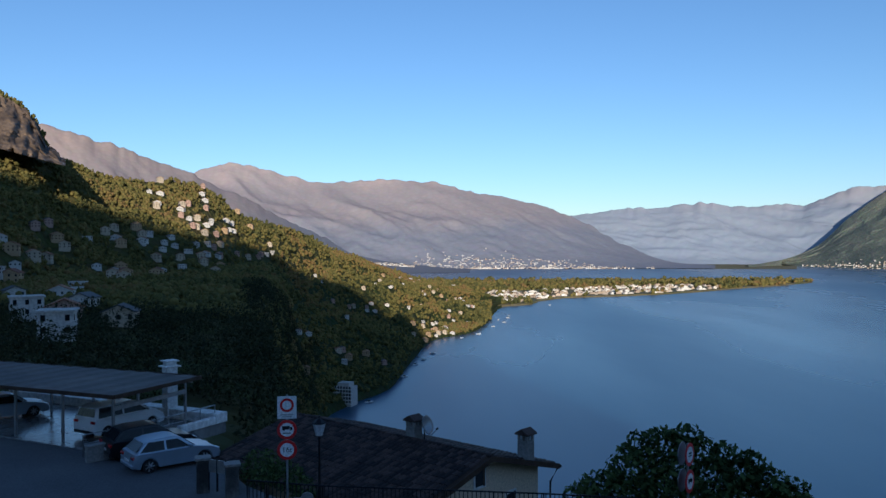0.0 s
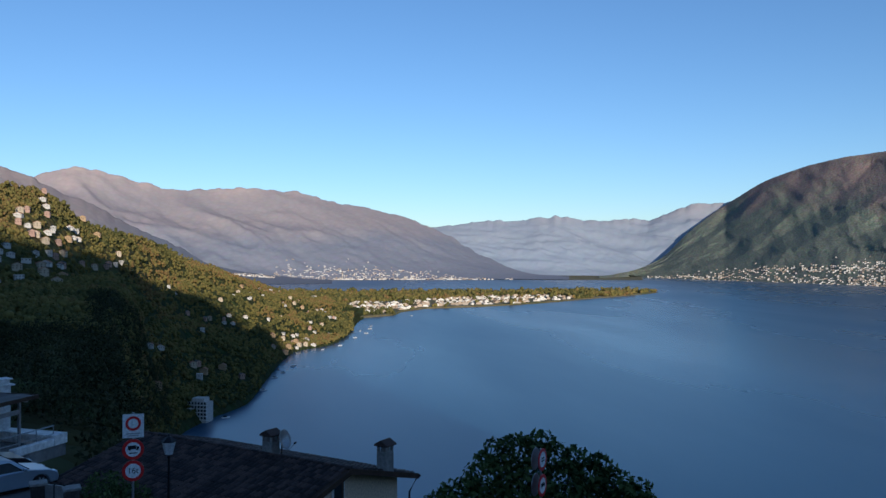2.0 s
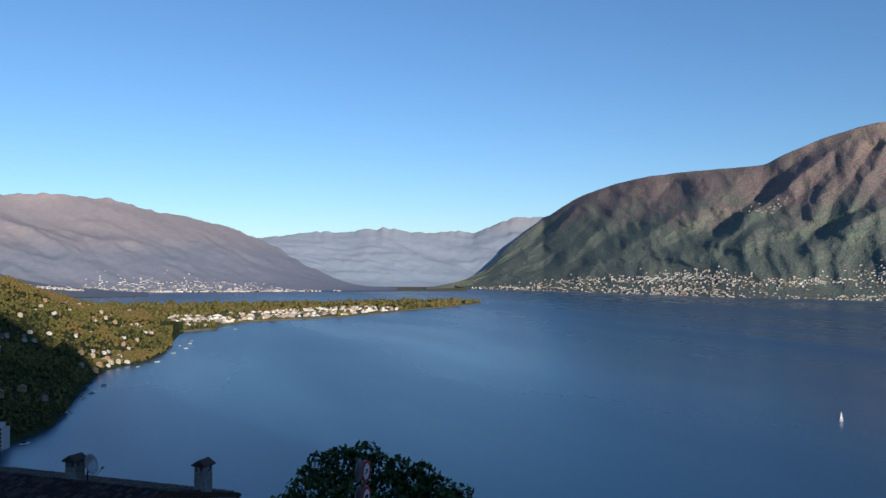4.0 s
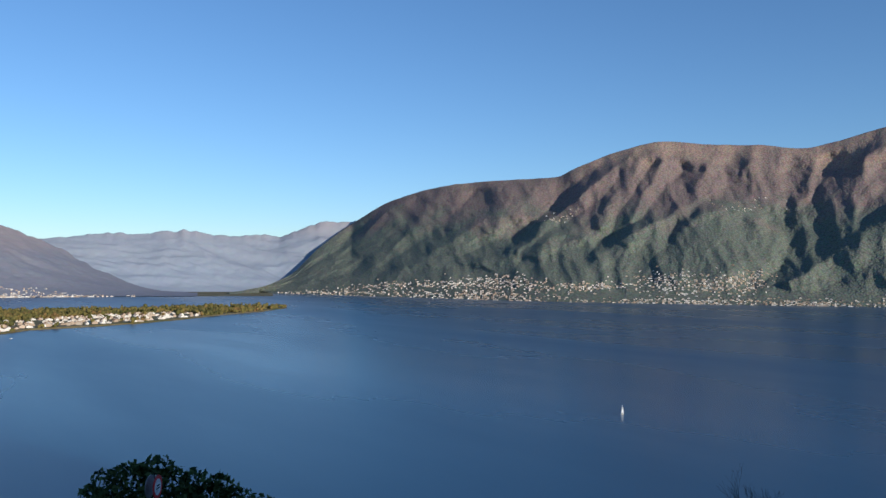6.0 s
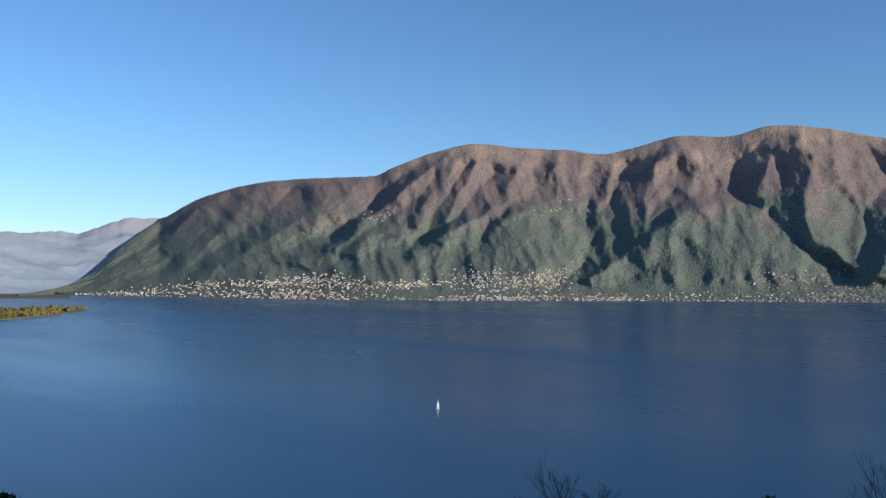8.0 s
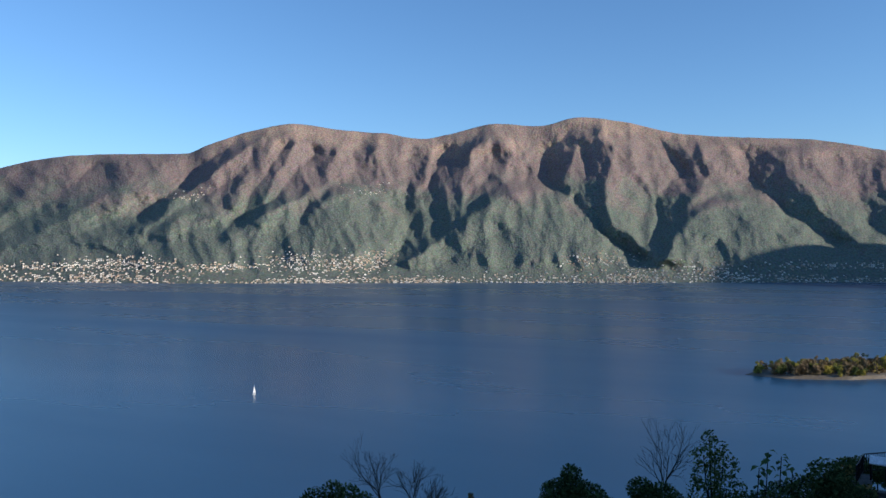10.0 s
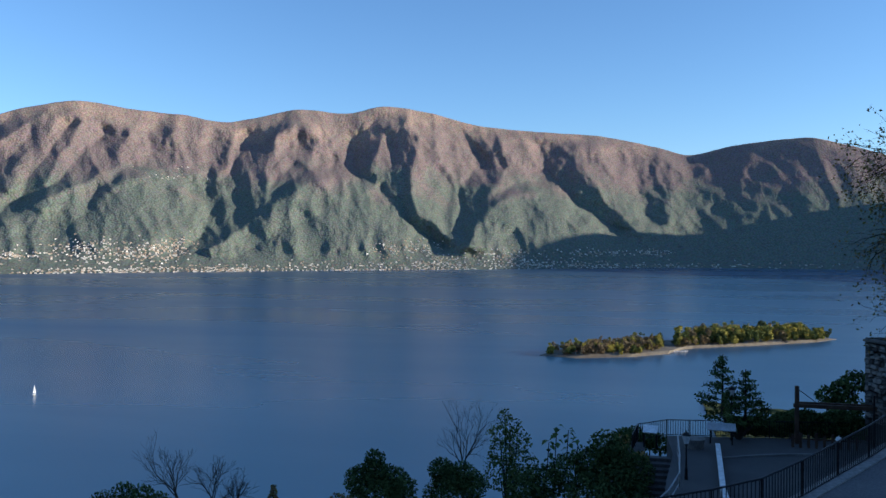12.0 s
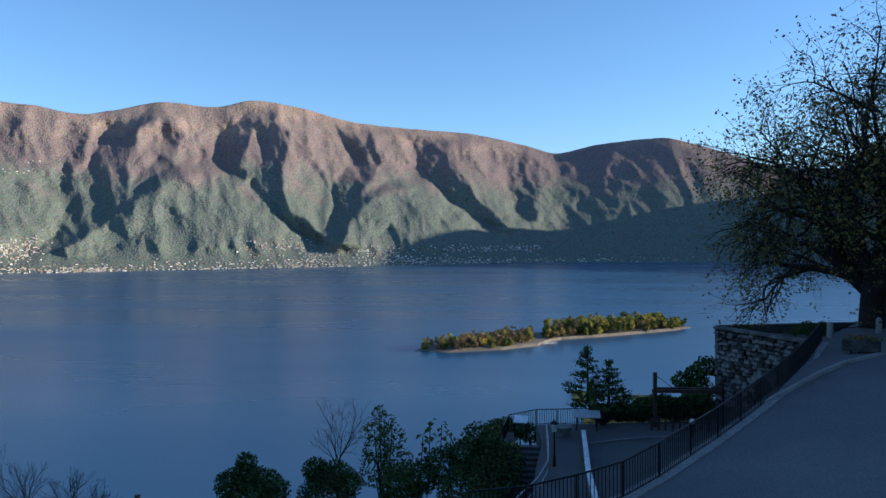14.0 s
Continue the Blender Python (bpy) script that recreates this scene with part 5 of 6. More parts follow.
# ---- the house below the road ----
def tiled_house():
    ang = math.degrees(math.atan2(-0.659, 0.752))
    h = thing("house", "cream house with a broad dark-tiled roof below the road", "house", at=pose(1.71, 32.35, -8.5, 0, 0, ang))
    # local x runs along the ridge towards the gable, local y across; the ridge is at z = 0
    W1, W2, L, pitch = 5.0, 4.9, 12.6, 0.27
    part("wall", Shape().prism([(-W1 + 0.6, -9), (W2 - 0.6, -9), (W2 - 0.6, -pitch * (W2 - 0.6) - 0.22), (0, -0.22), (-W1 + 0.6, -pitch * (W1 - 0.6) - 0.22)], 0, 1,
         Matrix(((0, -L + 0.4, 0, -0.4), (1, 0, 0, 0), (0, 0, 1, 0), (0, 0, 0, 1)))), M_PLASTER, h, "cream rendered wall")
    roof = Shape()
    for sg, w in ((-1, W1), (1, W2)):
        roof.v += []
        n = len(roof.v)
        roof.v += [(0.35, 0, -0.03), (-L, 0, -0.03), (-L, sg * w, -0.03 - pitch * w), (0.35, sg * w, -0.03 - pitch * w), (0.35, 0, -0.2), (-L, 0, -0.2), (-L, sg * w, -0.2 - pitch * w), (0.35, sg * w, -0.2 - pitch * w)]
        roof.f += [tuple(n + q for q in f) for f in ((0, 1, 2, 3), (7, 6, 5, 4), (0, 4, 5, 1), (1, 5, 6, 2), (2, 6, 7, 3), (3, 7, 4, 0))]
    rf = part("roof", roof, M_WOOD, h, "timber roof deck")
    # courses of half-round tiles
    rnd = random.Random(5)
    for sg, w in ((-1, W1), (1, W2)):
        v, f = [], []
        rows_n, cols_n = int(w / 0.34), int((L + 0.35) / 0.24)
        for a in range(rows_n):
            for b in range(cols_n):
                y0, y1 = a * w / rows_n, (a + 1) * w / rows_n + 0.05
                x0 = -L + 0.03 + b * 0.24 + rnd.uniform(-0.01, 0.01)
                lift, k = rnd.uniform(0, 0.02), len(v)
                for y, dz in ((y0, 0.0), (y1, 0.035)):
                    for q in range(4):
                        v.append((x0 + 0.22 * q / 3, sg * y, -0.025 + dz + lift - pitch * y + (0.06 if q in (1, 2) else 0.0)))
                f += [(k + q, k + q + 1, k + q + 5, k + q + 4) for q in range(3)] + [(k + 4, k + 5, k + 6, k + 7)]
        me = bpy.data.meshes.new("roof_tiles")
        me.from_pydata(v, [], f)
        me.materials.append(M_TILES)
        tagged(part("roof_tiles", me, M_TILES, rf, "dark brown weathered clay tiles"), kind="stuff")
    ridge = Shape()
    for i in range(38):
        x = -L + 0.02 + i * (L + 0.3) / 38
        ridge.tube((x, 0, 0.0), (x + 0.36, 0, 0.012), 0.1, 0.09, 8)
    part("ridge_tiles", ridge, M_TILES, rf)
    for sg, w in ((-1, W1), (1, W2)):
        b = Shape()
        b.v = [(0.38, 0, 0.02), (0.38, sg * w, 0.02 - pitch * w), (0.38, sg * w, -0.22 - pitch * w), (0.38, 0, -0.22), (0.345, 0, 0.02), (0.345, sg * w, 0.02 - pitch * w), (0.345, sg * w, -0.22 - pitch * w), (0.345, 0, -0.22)]
        b.f = [(0, 1, 2, 3), (7, 6, 5, 4), (0, 4, 5, 1), (1, 5, 6, 2), (2, 6, 7, 3), (3, 7, 4, 0)]
        part("barge_board", b, M_WOOD, rf)
    part("gutter", Shape().line([(-L, W2 + 0.05, -pitch * W2 - 0.1), (0.4, W2 + 0.05, -pitch * W2 - 0.1)], 0.07, 8).line([(0.3, W2 + 0.05, -pitch * W2 - 0.1), (0.1, W2 - 0.35, -pitch * W2 - 0.75), (0.1, W2 - 0.45, -7)], 0.045, 8), M_IRON, h, "dark rain gutter and downpipe")
    for y, z in ((0.05, -0.95), (2.2, -2.5), (-2.2, -3.4)):
        wf = part("window", Shape().box(-0.41, -0.36, y - 0.4, y + 0.4, z - 0.52, z + 0.48), M_WHITE, h, "white-framed window")
        part("pane", Shape().box(-0.37, -0.345, y - 0.28, y + 0.28, z - 0.4, z + 0.36), M_GLASS, wf)
        part("shutter", Shape().box(-0.36, -0.335, y + 0.2, y + 0.32, z - 0.44, z + 0.4), M_WOOD, wf)
    lean = Shape()
    lean.v = [(-0.38, -4.3, -2.0), (-0.38, 0.9, -2.55), (2.2, 0.9, -3.3), (2.2, -4.3, -2.75), (-0.38, -4.3, -2.12), (-0.38, 0.9, -2.67), (2.2, 0.9, -3.42), (2.2, -4.3, -2.87)]
    lean.f = [(0, 1, 2, 3), (7, 6, 5, 4), (0, 4, 5, 1), (1, 5, 6, 2), (2, 6, 7, 3), (3, 7, 4, 0)]
    part("porch_roof", lean, M_TILES, h, "small dark lean-to roof")
    return h


M_TILES = mat("weathered_clay_tile", [(0.028, 0.02, 0.018), (0.05, 0.034, 0.03), (0.085, 0.055, 0.045)], 0.8, vary="island", amount=0.3, bump=0.3, fine=12, dist=0.01)
tiled_house()


def house_chimney(at, label):
    c = thing("chimney", label, "chimney", group="chimneys of the house", at=at)
    part("shaft", Shape().box(-0.31, 0.31, -0.31, 0.31, -0.5, 0.72), M_CONCRETE, c, "grey rendered shaft", bevel=0.02)
    for x, y in ((-0.24, -0.24), (0.24, -0.24), (-0.24, 0.24), (0.24, 0.24), (0, -0.24), (0, 0.24)):
        part("pier", Shape().box(x - 0.06, x + 0.06, y - 0.06, y + 0.06, 0.724, 1.0), M_CONCRETE, c)
    part("cap", Shape().box(-0.42, 0.42, -0.42, 0.42, 1.0, 1.07), M_TILES, c, "dark stone cap", bevel=0.02)
    part("cap_roof", Shape().prism([(-0.42, 1.074), (0.42, 1.074), (0.0, 1.32)], -0.42, 0.42), M_TILES, c, "small tiled hood", bevel=0.02)
    return c


ch = house_chimney(pose(-1.33, 35.4, -8.6, 0, 0, -41) @ Matrix.Scale(0.86, 4), "square rendered chimney with a small tiled hood")
copy_thing(ch, pose(3.55, 34.4, -9.0, 0, 0, -41))
dish = thing("satellite_dish", "grey satellite dish mounted beside the chimney", "satellite dish", at=pose(-0.86, 35.1, -8.0, 0, 0, 62))
part("reflector", Shape().lathe((0, 0, 0), [(0.02, 0.0), (0.2, 0.03), (0.34, 0.1), (0.42, 0.17), (0.42, 0.19), (0.33, 0.12), (0.02, 0.02)], 24), M_GALV, dish, smooth=True).matrix_local = pose(0, 0, 0.1, 70, 0, 0)
part("arm", Shape().line([(0, 0, -0.2), (0, -0.35, -0.3), (0, -0.62, -0.02)], 0.018), M_GALV, dish)
part("receiver", Shape().tube((0, -0.6, -0.02), (0, -0.68, 0.05), 0.04), M_BLACK, dish)
part("mount", Shape().tube((0, 0, -0.75), (0, 0, 0.1), 0.03), M_IRON, dish)

# ---- the promenade side: railing, lower terrace, bastion ----
EDGE_LINE = [polar(a, float(EDGE(a)) - 0.25, 0) for a in (88, 92, 95.5, 98.6, 101, 103, 104.7, 106.1, 107.3, 108.3, 109, 109.9, 110.8)]


def ground_z(x, y):
    return float(RISE(y))


rail_pts = [(p[0], p[1], ground_z(p[0], p[1])) for p in EDGE_LINE]
tube_railing("promenade_railing", "long dark iron railing with upright bars along the road", rail_pts, 1.16, 1.6, M_IRON, (1.0, 0.1), 0.032, 0.13)
kerb = Shape()
for a, b in zip(rail_pts, rail_pts[1:]):
    a, b = Vector(a), Vector(b)
    n = (b - a).cross(Vector((0, 0, 1))).normalized()
    if n.dot(a) > 0:
        n = -n
    o = n * -0.22
    i = n * 0.34
    for q in (0,):
        kerb.quad(a + o + Vector((0, 0, 0.1)), b + o + Vector((0, 0, 0.1)), b + i + Vector((0, 0, 0.1)), a + i + Vector((0, 0, 0.1)))
        kerb.quad(a + i + Vector((0, 0, 0.1)), b + i + Vector((0, 0, 0.1)), b + i + Vector((0, 0, -0.05)), a + i + Vector((0, 0, -0.05)))
        kerb.quad(a + o + Vector((0, 0, -2.5)), b + o + Vector((0, 0, -2.5)), b + o + Vector((0, 0, 0.1)), a + o + Vector((0, 0, 0.1)))
tagged(new("kerb", kerb.mesh("kerb", M_CONCRETE)), "pale concrete kerb under the railing", "kerb", kind="structure")
# the raised pavement beyond the bend, with its curved kerb
PAVE = [(32.2, -10.2), (33.6, -11.65), (35.6, -13.5), (37.4, -15.4), (39.1, -17.8), (41, -22), (44, -32), (49, -33), (48.4, -24), (46.9, -19.2), (44.4, -16.5), (38.2, -13.6), (34.9, -11.85)]
pv = Shape()
n = len(PAVE)
pv.v = [(x, y, ground_z(x, y) + dz) for dz in (-0.1, 0.14) for x, y in PAVE]
pv.f = [(i, (i + 1) % n, n + (i + 1) % n, n + i) for i in range(n)] + [tuple(range(n, 2 * n))]
tagged(new("pavement", pv.mesh("pavement", M_ASPHALT)), "raised grey pavement beyond the road bend", "pavement", kind="structure")
ks = Shape()
for (x0, y0), (x1, y1) in zip(PAVE[:6], PAVE[1:7]):
    z0, z1 = ground_z(x0, y0) + 0.145, ground_z(x1, y1) + 0.145
    d = Vector((y1 - y0, x0 - x1, 0)).normalized() * 0.16
    if d.x < 0:
        d = -d
    ks.quad((x0, y0, z0), (x1, y1, z1), (x1 + d.x, y1 + d.y, z1), (x0 + d.x, y0 + d.y, z0))
    ks.quad((x0 - d.x * 0.05, y0 - d.y * 0.05, z0 - 0.2), (x1 - d.x * 0.05, y1 - d.y * 0.05, z1 - 0.2), (x1, y1, z1), (x0, y0, z0))
tagged(new("kerb_bend", ks.mesh("kerb_bend", M_CONCRETE)), "pale stone kerb curving round the bend", "kerb", kind="structure")

# lower terrace
T = -11.6
terr = Shape()
outline = [(34.5, -1.2), (41, -1.6), (46, -2.1), (50.4, -1.9), (51, -6), (52.2, -13.2), (46, -15.6), (36.5, -11.2), (31, -7.2), (29, -4)]
n = len(outline)
terr.v = [(x, y, z) for z in (T - 6, T) for x, y in outline]
terr.f = [(i, (i + 1) % n, n + (i + 1) % n, n + i) for i in range(n)] + [tuple(range(n, 2 * n))]
tagged(new("terrace", terr.mesh("terrace", mat("terrace_gravel", [(0.075, 0.072, 0.07), (0.11, 0.105, 0.1)], 0.5, bump=0.3, fine=40, dist=0.01))), "gravelled lower terrace", "terrace", kind="structure")
wall_low = thing("bench_wall", "long low white-topped bench wall on the terrace", "bench")
bp = [Vector((47.3, -4.55, T)), Vector((43, -4.3, T)), Vector((39.0, -4.05, T)), Vector((34.8, -4.0, T))]
for a, b in zip(bp, bp[1:]):
    m = look(tuple(a), tuple(b))
    ln = (b - a).length
    d = (b - a).normalized()
    r = Matrix.Translation(a) @ Matrix.Rotation(math.atan2(d.y, d.x), 4, "Z")
    part("base", Shape().box(0, ln, -0.1, 0.1, 0, 0.4, r), M_CONCRETE, wall_low)
    part("coping", Shape().box(0, ln - 0.01, -0.13, 0.13, 0.404, 0.45, r), M_WHITE, wall_low, "white coping", bevel=0.01)
arc = Shape()
prev = None
for i in range(13):
    t = i / 12
    p = Vector((45.6 + 2.0 * math.sin(t * 1.5), -4.6 - 5.5 * t, T + 0.004))
    if prev:
        arc.quad(prev, p, p + Vector((0.18, 0, 0.0)), prev + Vector((0.18, 0, 0.0)))
        arc.quad(prev + Vector((0, 0, 0.08)), p + Vector((0, 0, 0.08)), p + Vector((0.18, 0, 0.08)), prev + Vector((0.18, 0, 0.08)))
        arc.quad(prev, p, p + Vector((0, 0, 0.08)), prev + Vector((0, 0, 0.08)))
    prev = p
tagged(new("terrace_edging", arc.mesh("terrace_edging", M_PAVE)), "pale curved stone edging on the terrace", "edging", kind="structure")

# stairs down beside the terrace
st = thing("stairs", "dark stone stairs leading down beside the terrace", "stairs")
for i in range(16):
    x = 45.2 - i * 0.5
    part("step", Shape().box(x - 0.26, x + 0.26, -1.95, 0.0, T - 0.17 * i - 1.2, T - 0.17 * i), M_MORTAR, st)
tube_railing("stair_railing", "pale steel handrail beside the stairs", [(46.0, -2.35, T), (42.5, -2.3, T - 0.1), (39.5, -2.15, T - 0.2), (37.6, -1.6, T - 0.5), (35.6, -0.4, T - 1.0), (34, 0.8, T - 1.6)], 1.0, 1.6, M_GALV, (1.0, 0.5, 0.1), 0.04)
tube_railing("terrace_railing", "dark iron railing at the terrace edge", [(45.8, 0.1, T), (48.6, -0.2, T), (50.2, -1.9, T), (50.6, -4.5, T), (51.5, -9.5, T), (52.2, -13, T)], 1.0, 1.6, M_IRON, (1.0, 0.1), 0.03, 0.15)
corner = Shape().box(45.4, 48.4, -0.6, 0.4, T - 3, T)
tagged(new("terrace_corner", corner.mesh("terrace_corner", M_MORTAR)), "stone corner of the terrace", "terrace", kind="structure")
info = thing("information_board", "small information board with a bright sloping panel", "information board", at=pose(47.2, -0.9, T, 0, 0, -100))
for x in (-0.35, 0.35):
    part("leg", Shape().box(x - 0.04, x + 0.04, -0.04, 0.04, 0, 0.9), M_IRON, info)
part("panel", Shape().box(-0.4, 0.4, -0.28, 0.28, -0.03, 0.03), M_SIGNWHITE, info, "pale printed panel").matrix_local = pose(0, 0, 1.05, 35, 0, 0)
pan = thing("panorama_board", "wide panorama board on two legs", "information board", at=pose(49.0, -4.9, T, 0, 0, -98))
for x in (-0.6, 0.6):
    part("leg", Shape().box(x - 0.04, x + 0.04, -0.04, 0.04, 0, 0.9), M_IRON, pan)
part("panel", Shape().box(-0.8, 0.8, -0.28, 0.28, -0.03, 0.03), mat("pale_print", [(0.4, 0.42, 0.44), (0.5, 0.52, 0.54)], 2.0, bump=0.0), pan, "pale panorama picture").matrix_local = pose(0, 0, 1.0, 38, 0, 8)
street_lamp(pose(50.2, -5.6, T), 3.0, "old-style lantern on the lower terrace")
street_lamp(pose(41.3, -2.55, T), 2.2, "old-style lantern on a dark pole beside the stairs")
tub = thing("flower_tub", "round dark planting tub with low green plants", "planter", at=pose(47.8, -3.3, T))
part("tub", Shape().lathe((0, 0, 0), [(0.5, 0), (0.62, 0.5), (0.66, 0.55), (0.58, 0.55)], 16), M_STONE, tub)
# pergola frame
per = thing("pergola", "timber post and beam of an open pergola", "pergola")
part("post", Shape().box(50.2, 50.42, -9.3, -9.08, T, -8.25), M_WOOD, per, bevel=0.01)
part("beam", Shape().box(50.22, 50.4, -13.4, -9.0, -9.5, -9.28), M_WOOD, per, bevel=0.01)
part("beam", Shape().box(50.8, 50.95, -13.4, -9.4, -9.4, -9.26), M_WOOD, per, bevel=0.01)
part("tie", Shape().tube((50.3, -9.2, -8.4), (50.3, -10.4, -9.3), 0.02), M_IRON, per)
part("post", Shape().box(50.2, 50.3, -13.3, -13.2, T, -8.6), M_IRON, per)
fence = thing("terrace_fence", "low weathered timber fence before the hedge", "fence")
for i in range(9):
    y = -8.8 - 0.42 * i
    part("picket", Shape().box(49.3, 49.36, y - 0.07, y + 0.07, T, T + 0.75 + 0.1 * (i % 2)), M_WOOD, fence)
part("rail", Shape().box(49.36, 49.42, -12.4, -8.6, T + 0.45, T + 0.53), M_WOOD, fence)
glb = thing("globe_lamp", "white globe lamp on a short stem", "lamp", at=pose(47.9, -10.9, T))
part("stem", Shape().tube((0, 0, 0), (0, 0, 0.75), 0.03), M_IRON, glb)
part("globe", Shape().lathe((0, 0, 0.9), [(0.02, -0.17), (0.12, -0.12), (0.17, 0.0), (0.12, 0.12), (0.02, 0.17)], 14), M_WHITE, glb, "white globe", smooth=True)

# ---- stone bastion with an arch, its parapet and planting ----
C, D, E_ = Vector((51.9, -13.3, 0)), Vector((44.6, -16.75, 0)), Vector((54.5, -24.5, 0))
TOP, FOOT = -5.55, -11.8
body = Shape()
pl = [(C.x + 0.25, C.y - 0.1), (D.x + 0.1, D.y - 0.25), (47, -18.6), (50, -30), (58, -34), (55.2, -24.5)]
n = len(pl)
body.v = [(x, y, z) for z in (FOOT - 2, TOP - 0.5) for x, y in pl]
body.f = [(i, (i + 1) % n, n + (i + 1) % n, n + i) for i in range(n)]
soil = Shape().quad(*[(x, y, TOP - 0.5) for x, y in pl])
tagged(new("ground_bastion", soil.mesh("ground_bastion", M_GROUND)), "dark soil on top of the bastion", "ground", kind="structure")
bastion = tagged(new("wall_bastion", body.mesh("wall_bastion", M_MORTAR)), "rough grey stone bastion wall with a small arch", "wall", kind="structure")
along = (D - C).normalized()
face_n = Vector((along.y, -along.x, 0))
if face_n.dot(C) > 0:
    face_n = -face_n
rs = random.Random(8)
STONES = []
for q in range(8):
    s = Shape().box(-0.5, 0.5, -0.16, 0.16, -0.5, 0.5)
    s.v = [(x * rs.uniform(0.82, 1.0), y * rs.uniform(0.7, 1.2), z * rs.uniform(0.8, 1.0)) for x, y, z in s.v]
    STONES.append(s.mesh("stone", M_STONE, bevel=0.05))
turn = math.degrees(math.atan2(along.y, along.x))
length = (D - C).length
z, made = FOOT + 1.5, 0
arch_at, arch_z, arch_r = 4.3, -9.0, 0.85
while z < TOP - 0.35:
    h = rs.uniform(0.17, 0.34)
    x = 0.0
    while x < length - 0.1:
        w = rs.uniform(0.24, 0.66)
        mx, mz = x + w / 2, z + h / 2
        in_arch = abs(mx - arch_at) < arch_r and (mz < arch_z or math.hypot(mx - arch_at, mz - arch_z) < arch_r)
        if not in_arch and made < 330:
            p = C + along * mx + face_n * 0.02
            ob = part("stone", STONES[rs.randrange(8)], M_STONE, bastion)
            ob.matrix_world = pose(p.x, p.y, mz + rs.uniform(-0.05, 0.05), 0, rs.uniform(-16, 16), turn) @ Matrix.Diagonal((w * rs.uniform(0.82, 1.04), rs.uniform(0.6, 1.4), h * rs.uniform(0.8, 1.05), 1))
            made += 1
        x += w
    z += h
for i in range(11):
    t = math.pi * (i + 0.5) / 11
    p = C + along * (arch_at + math.cos(t) * (arch_r + 0.22)) + face_n * 0.1
    ob = part("arch_stone", STONES[i % 8], M_STONE, bastion)
    ob.matrix_world = pose(p.x, p.y, arch_z + math.sin(t) * (arch_r + 0.22), 0, 0, turn) @ pose(0, 0, 0, 0, 90 - math.degrees(t), 0) @ Matrix.Diagonal((0.27, 1, 0.5, 1))
# flat black sheet stands in for shade under the arch; the wall is solid
shade_sheet = Shape()
ap = [C + along * arch_at + face_n * 0.03 + along * (arch_r * math.cos(t)) + Vector((0, 0, arch_z + arch_r * math.sin(t))) for t in np.linspace(0, math.pi, 12)]
ap += [C + along * (arch_at - arch_r) + face_n * 0.03 + Vector((0, 0, FOOT)), C + along * (arch_at + arch_r) + face_n * 0.03 + Vector((0, 0, FOOT))]
shade_sheet.quad(*ap)
part("niche_shade", shade_sheet, M_BLACK, bastion, "flat black sheet in place of the shaded recess under the arch")
cap_pts = [C + face_n * 0.2, D + face_n * 0.2]
coping = Shape()
for i in range(10):
    r = Matrix.Translation(C + along * (length * i / 10)) @ Matrix.Rotation(math.radians(turn), 4, "Z")
    coping.box(0.01, length / 10 - 0.01, -0.3, 0.35, TOP - 0.14, TOP, r)
part("coping", coping, M_STONE, bastion, "flat stone coping")
d2 = (E_ - C)
r2 = Matrix.Translation(C) @ Matrix.Rotation(math.atan2(d2.y, d2.x), 4, "Z")
part("parapet", Shape().box(0, d2.length + 8, -0.2, 0.25, FOOT, TOP + 0.05, r2), M_MORTAR, bastion, "dark far parapet", bevel=0.03)
for x, y in ((44.9, -17.5), (46.2, -20.6)):
    bo = thing("bollard", "short pale granite bollard", "bollard", group="granite bollards", at=pose(x, y, ground_z(x, y) + 0.1))
    part("shaft", Shape().lathe((0, 0, 0), [(0.17, 0), (0.15, 0.75), (0.08, 0.86)], 12), M_CONCRETE, bo)
part("chain_bar", Shape().line([(44.9, -17.5, -4.95), (46.2, -20.6, -4.85)], 0.03), M_IRON, bo, "iron bar between the bollards").matrix_world = Matrix()
pt = thing("stone_planter", "rectangular stone trough planted with small yellow flowers", "planter", at=pose(39.6, -16.9, ground_z(39.6, -16.9) + 0.14, 0, 0, 62))
part("trough", Shape().box(-0.8, 0.8, -0.35, 0.35, 0, 0.55), M_STONE, pt, bevel=0.04)

# ---- plants ----
def bush(name, label, category, blobs, size, per, material, stems=(), seed=1):
    rnd = np.random.default_rng(seed)
    t = thing(name, label, category)
    v, f = leaf_cloud(blobs, size * 1.1, per * 1.7, rnd)
    part("crown", fast_mesh("crown", v, f, material), material, t, "many small leaves")
    for (x, y, z), r in blobs:
        part("stem", Shape().tube(stems if stems else (x, y, z - r - 1.2), (x, y, z), 0.07, 0.02, 5), M_BARK, t)
    return t


crown = [((8.3 + dx, 28.9 + dy, z + 0.1), r) for dx, dy, z, r in ((-2.4, -0.2, -9.0, 1.0), (-1.5, 0, -8.2, 0.9), (-1.0, 0.3, -7.6, 0.75), (-0.3, 0, -7.4, 0.8), (0.5, 0, -7.15, 0.65), (-0.1, -0.4, -8.6, 1.1), (1.1, 0.2, -7.7, 0.7), (1.4, -0.4, -8.6, 1.0),
          (1.9, 0, -7.75, 0.6), (2.5, 0.2, -8.5, 0.8), (2.9, -0.1, -8.0, 0.5), (3.4, -0.3, -8.7, 0.75), (3.9, -0.4, -9.4, 0.9), (-3.2, 0.3, -9.5, 0.8), (-3.6, 0, -10.0, 0.7), (0.2, 0.6, -9.6, 1.4), (2.6, 0.5, -9.8, 1.3), (-1.6, 0.4, -9.8, 1.3), (4.3, -0.5, -9.0, 0.6), (4.6, -0.5, -9.7, 0.7))]
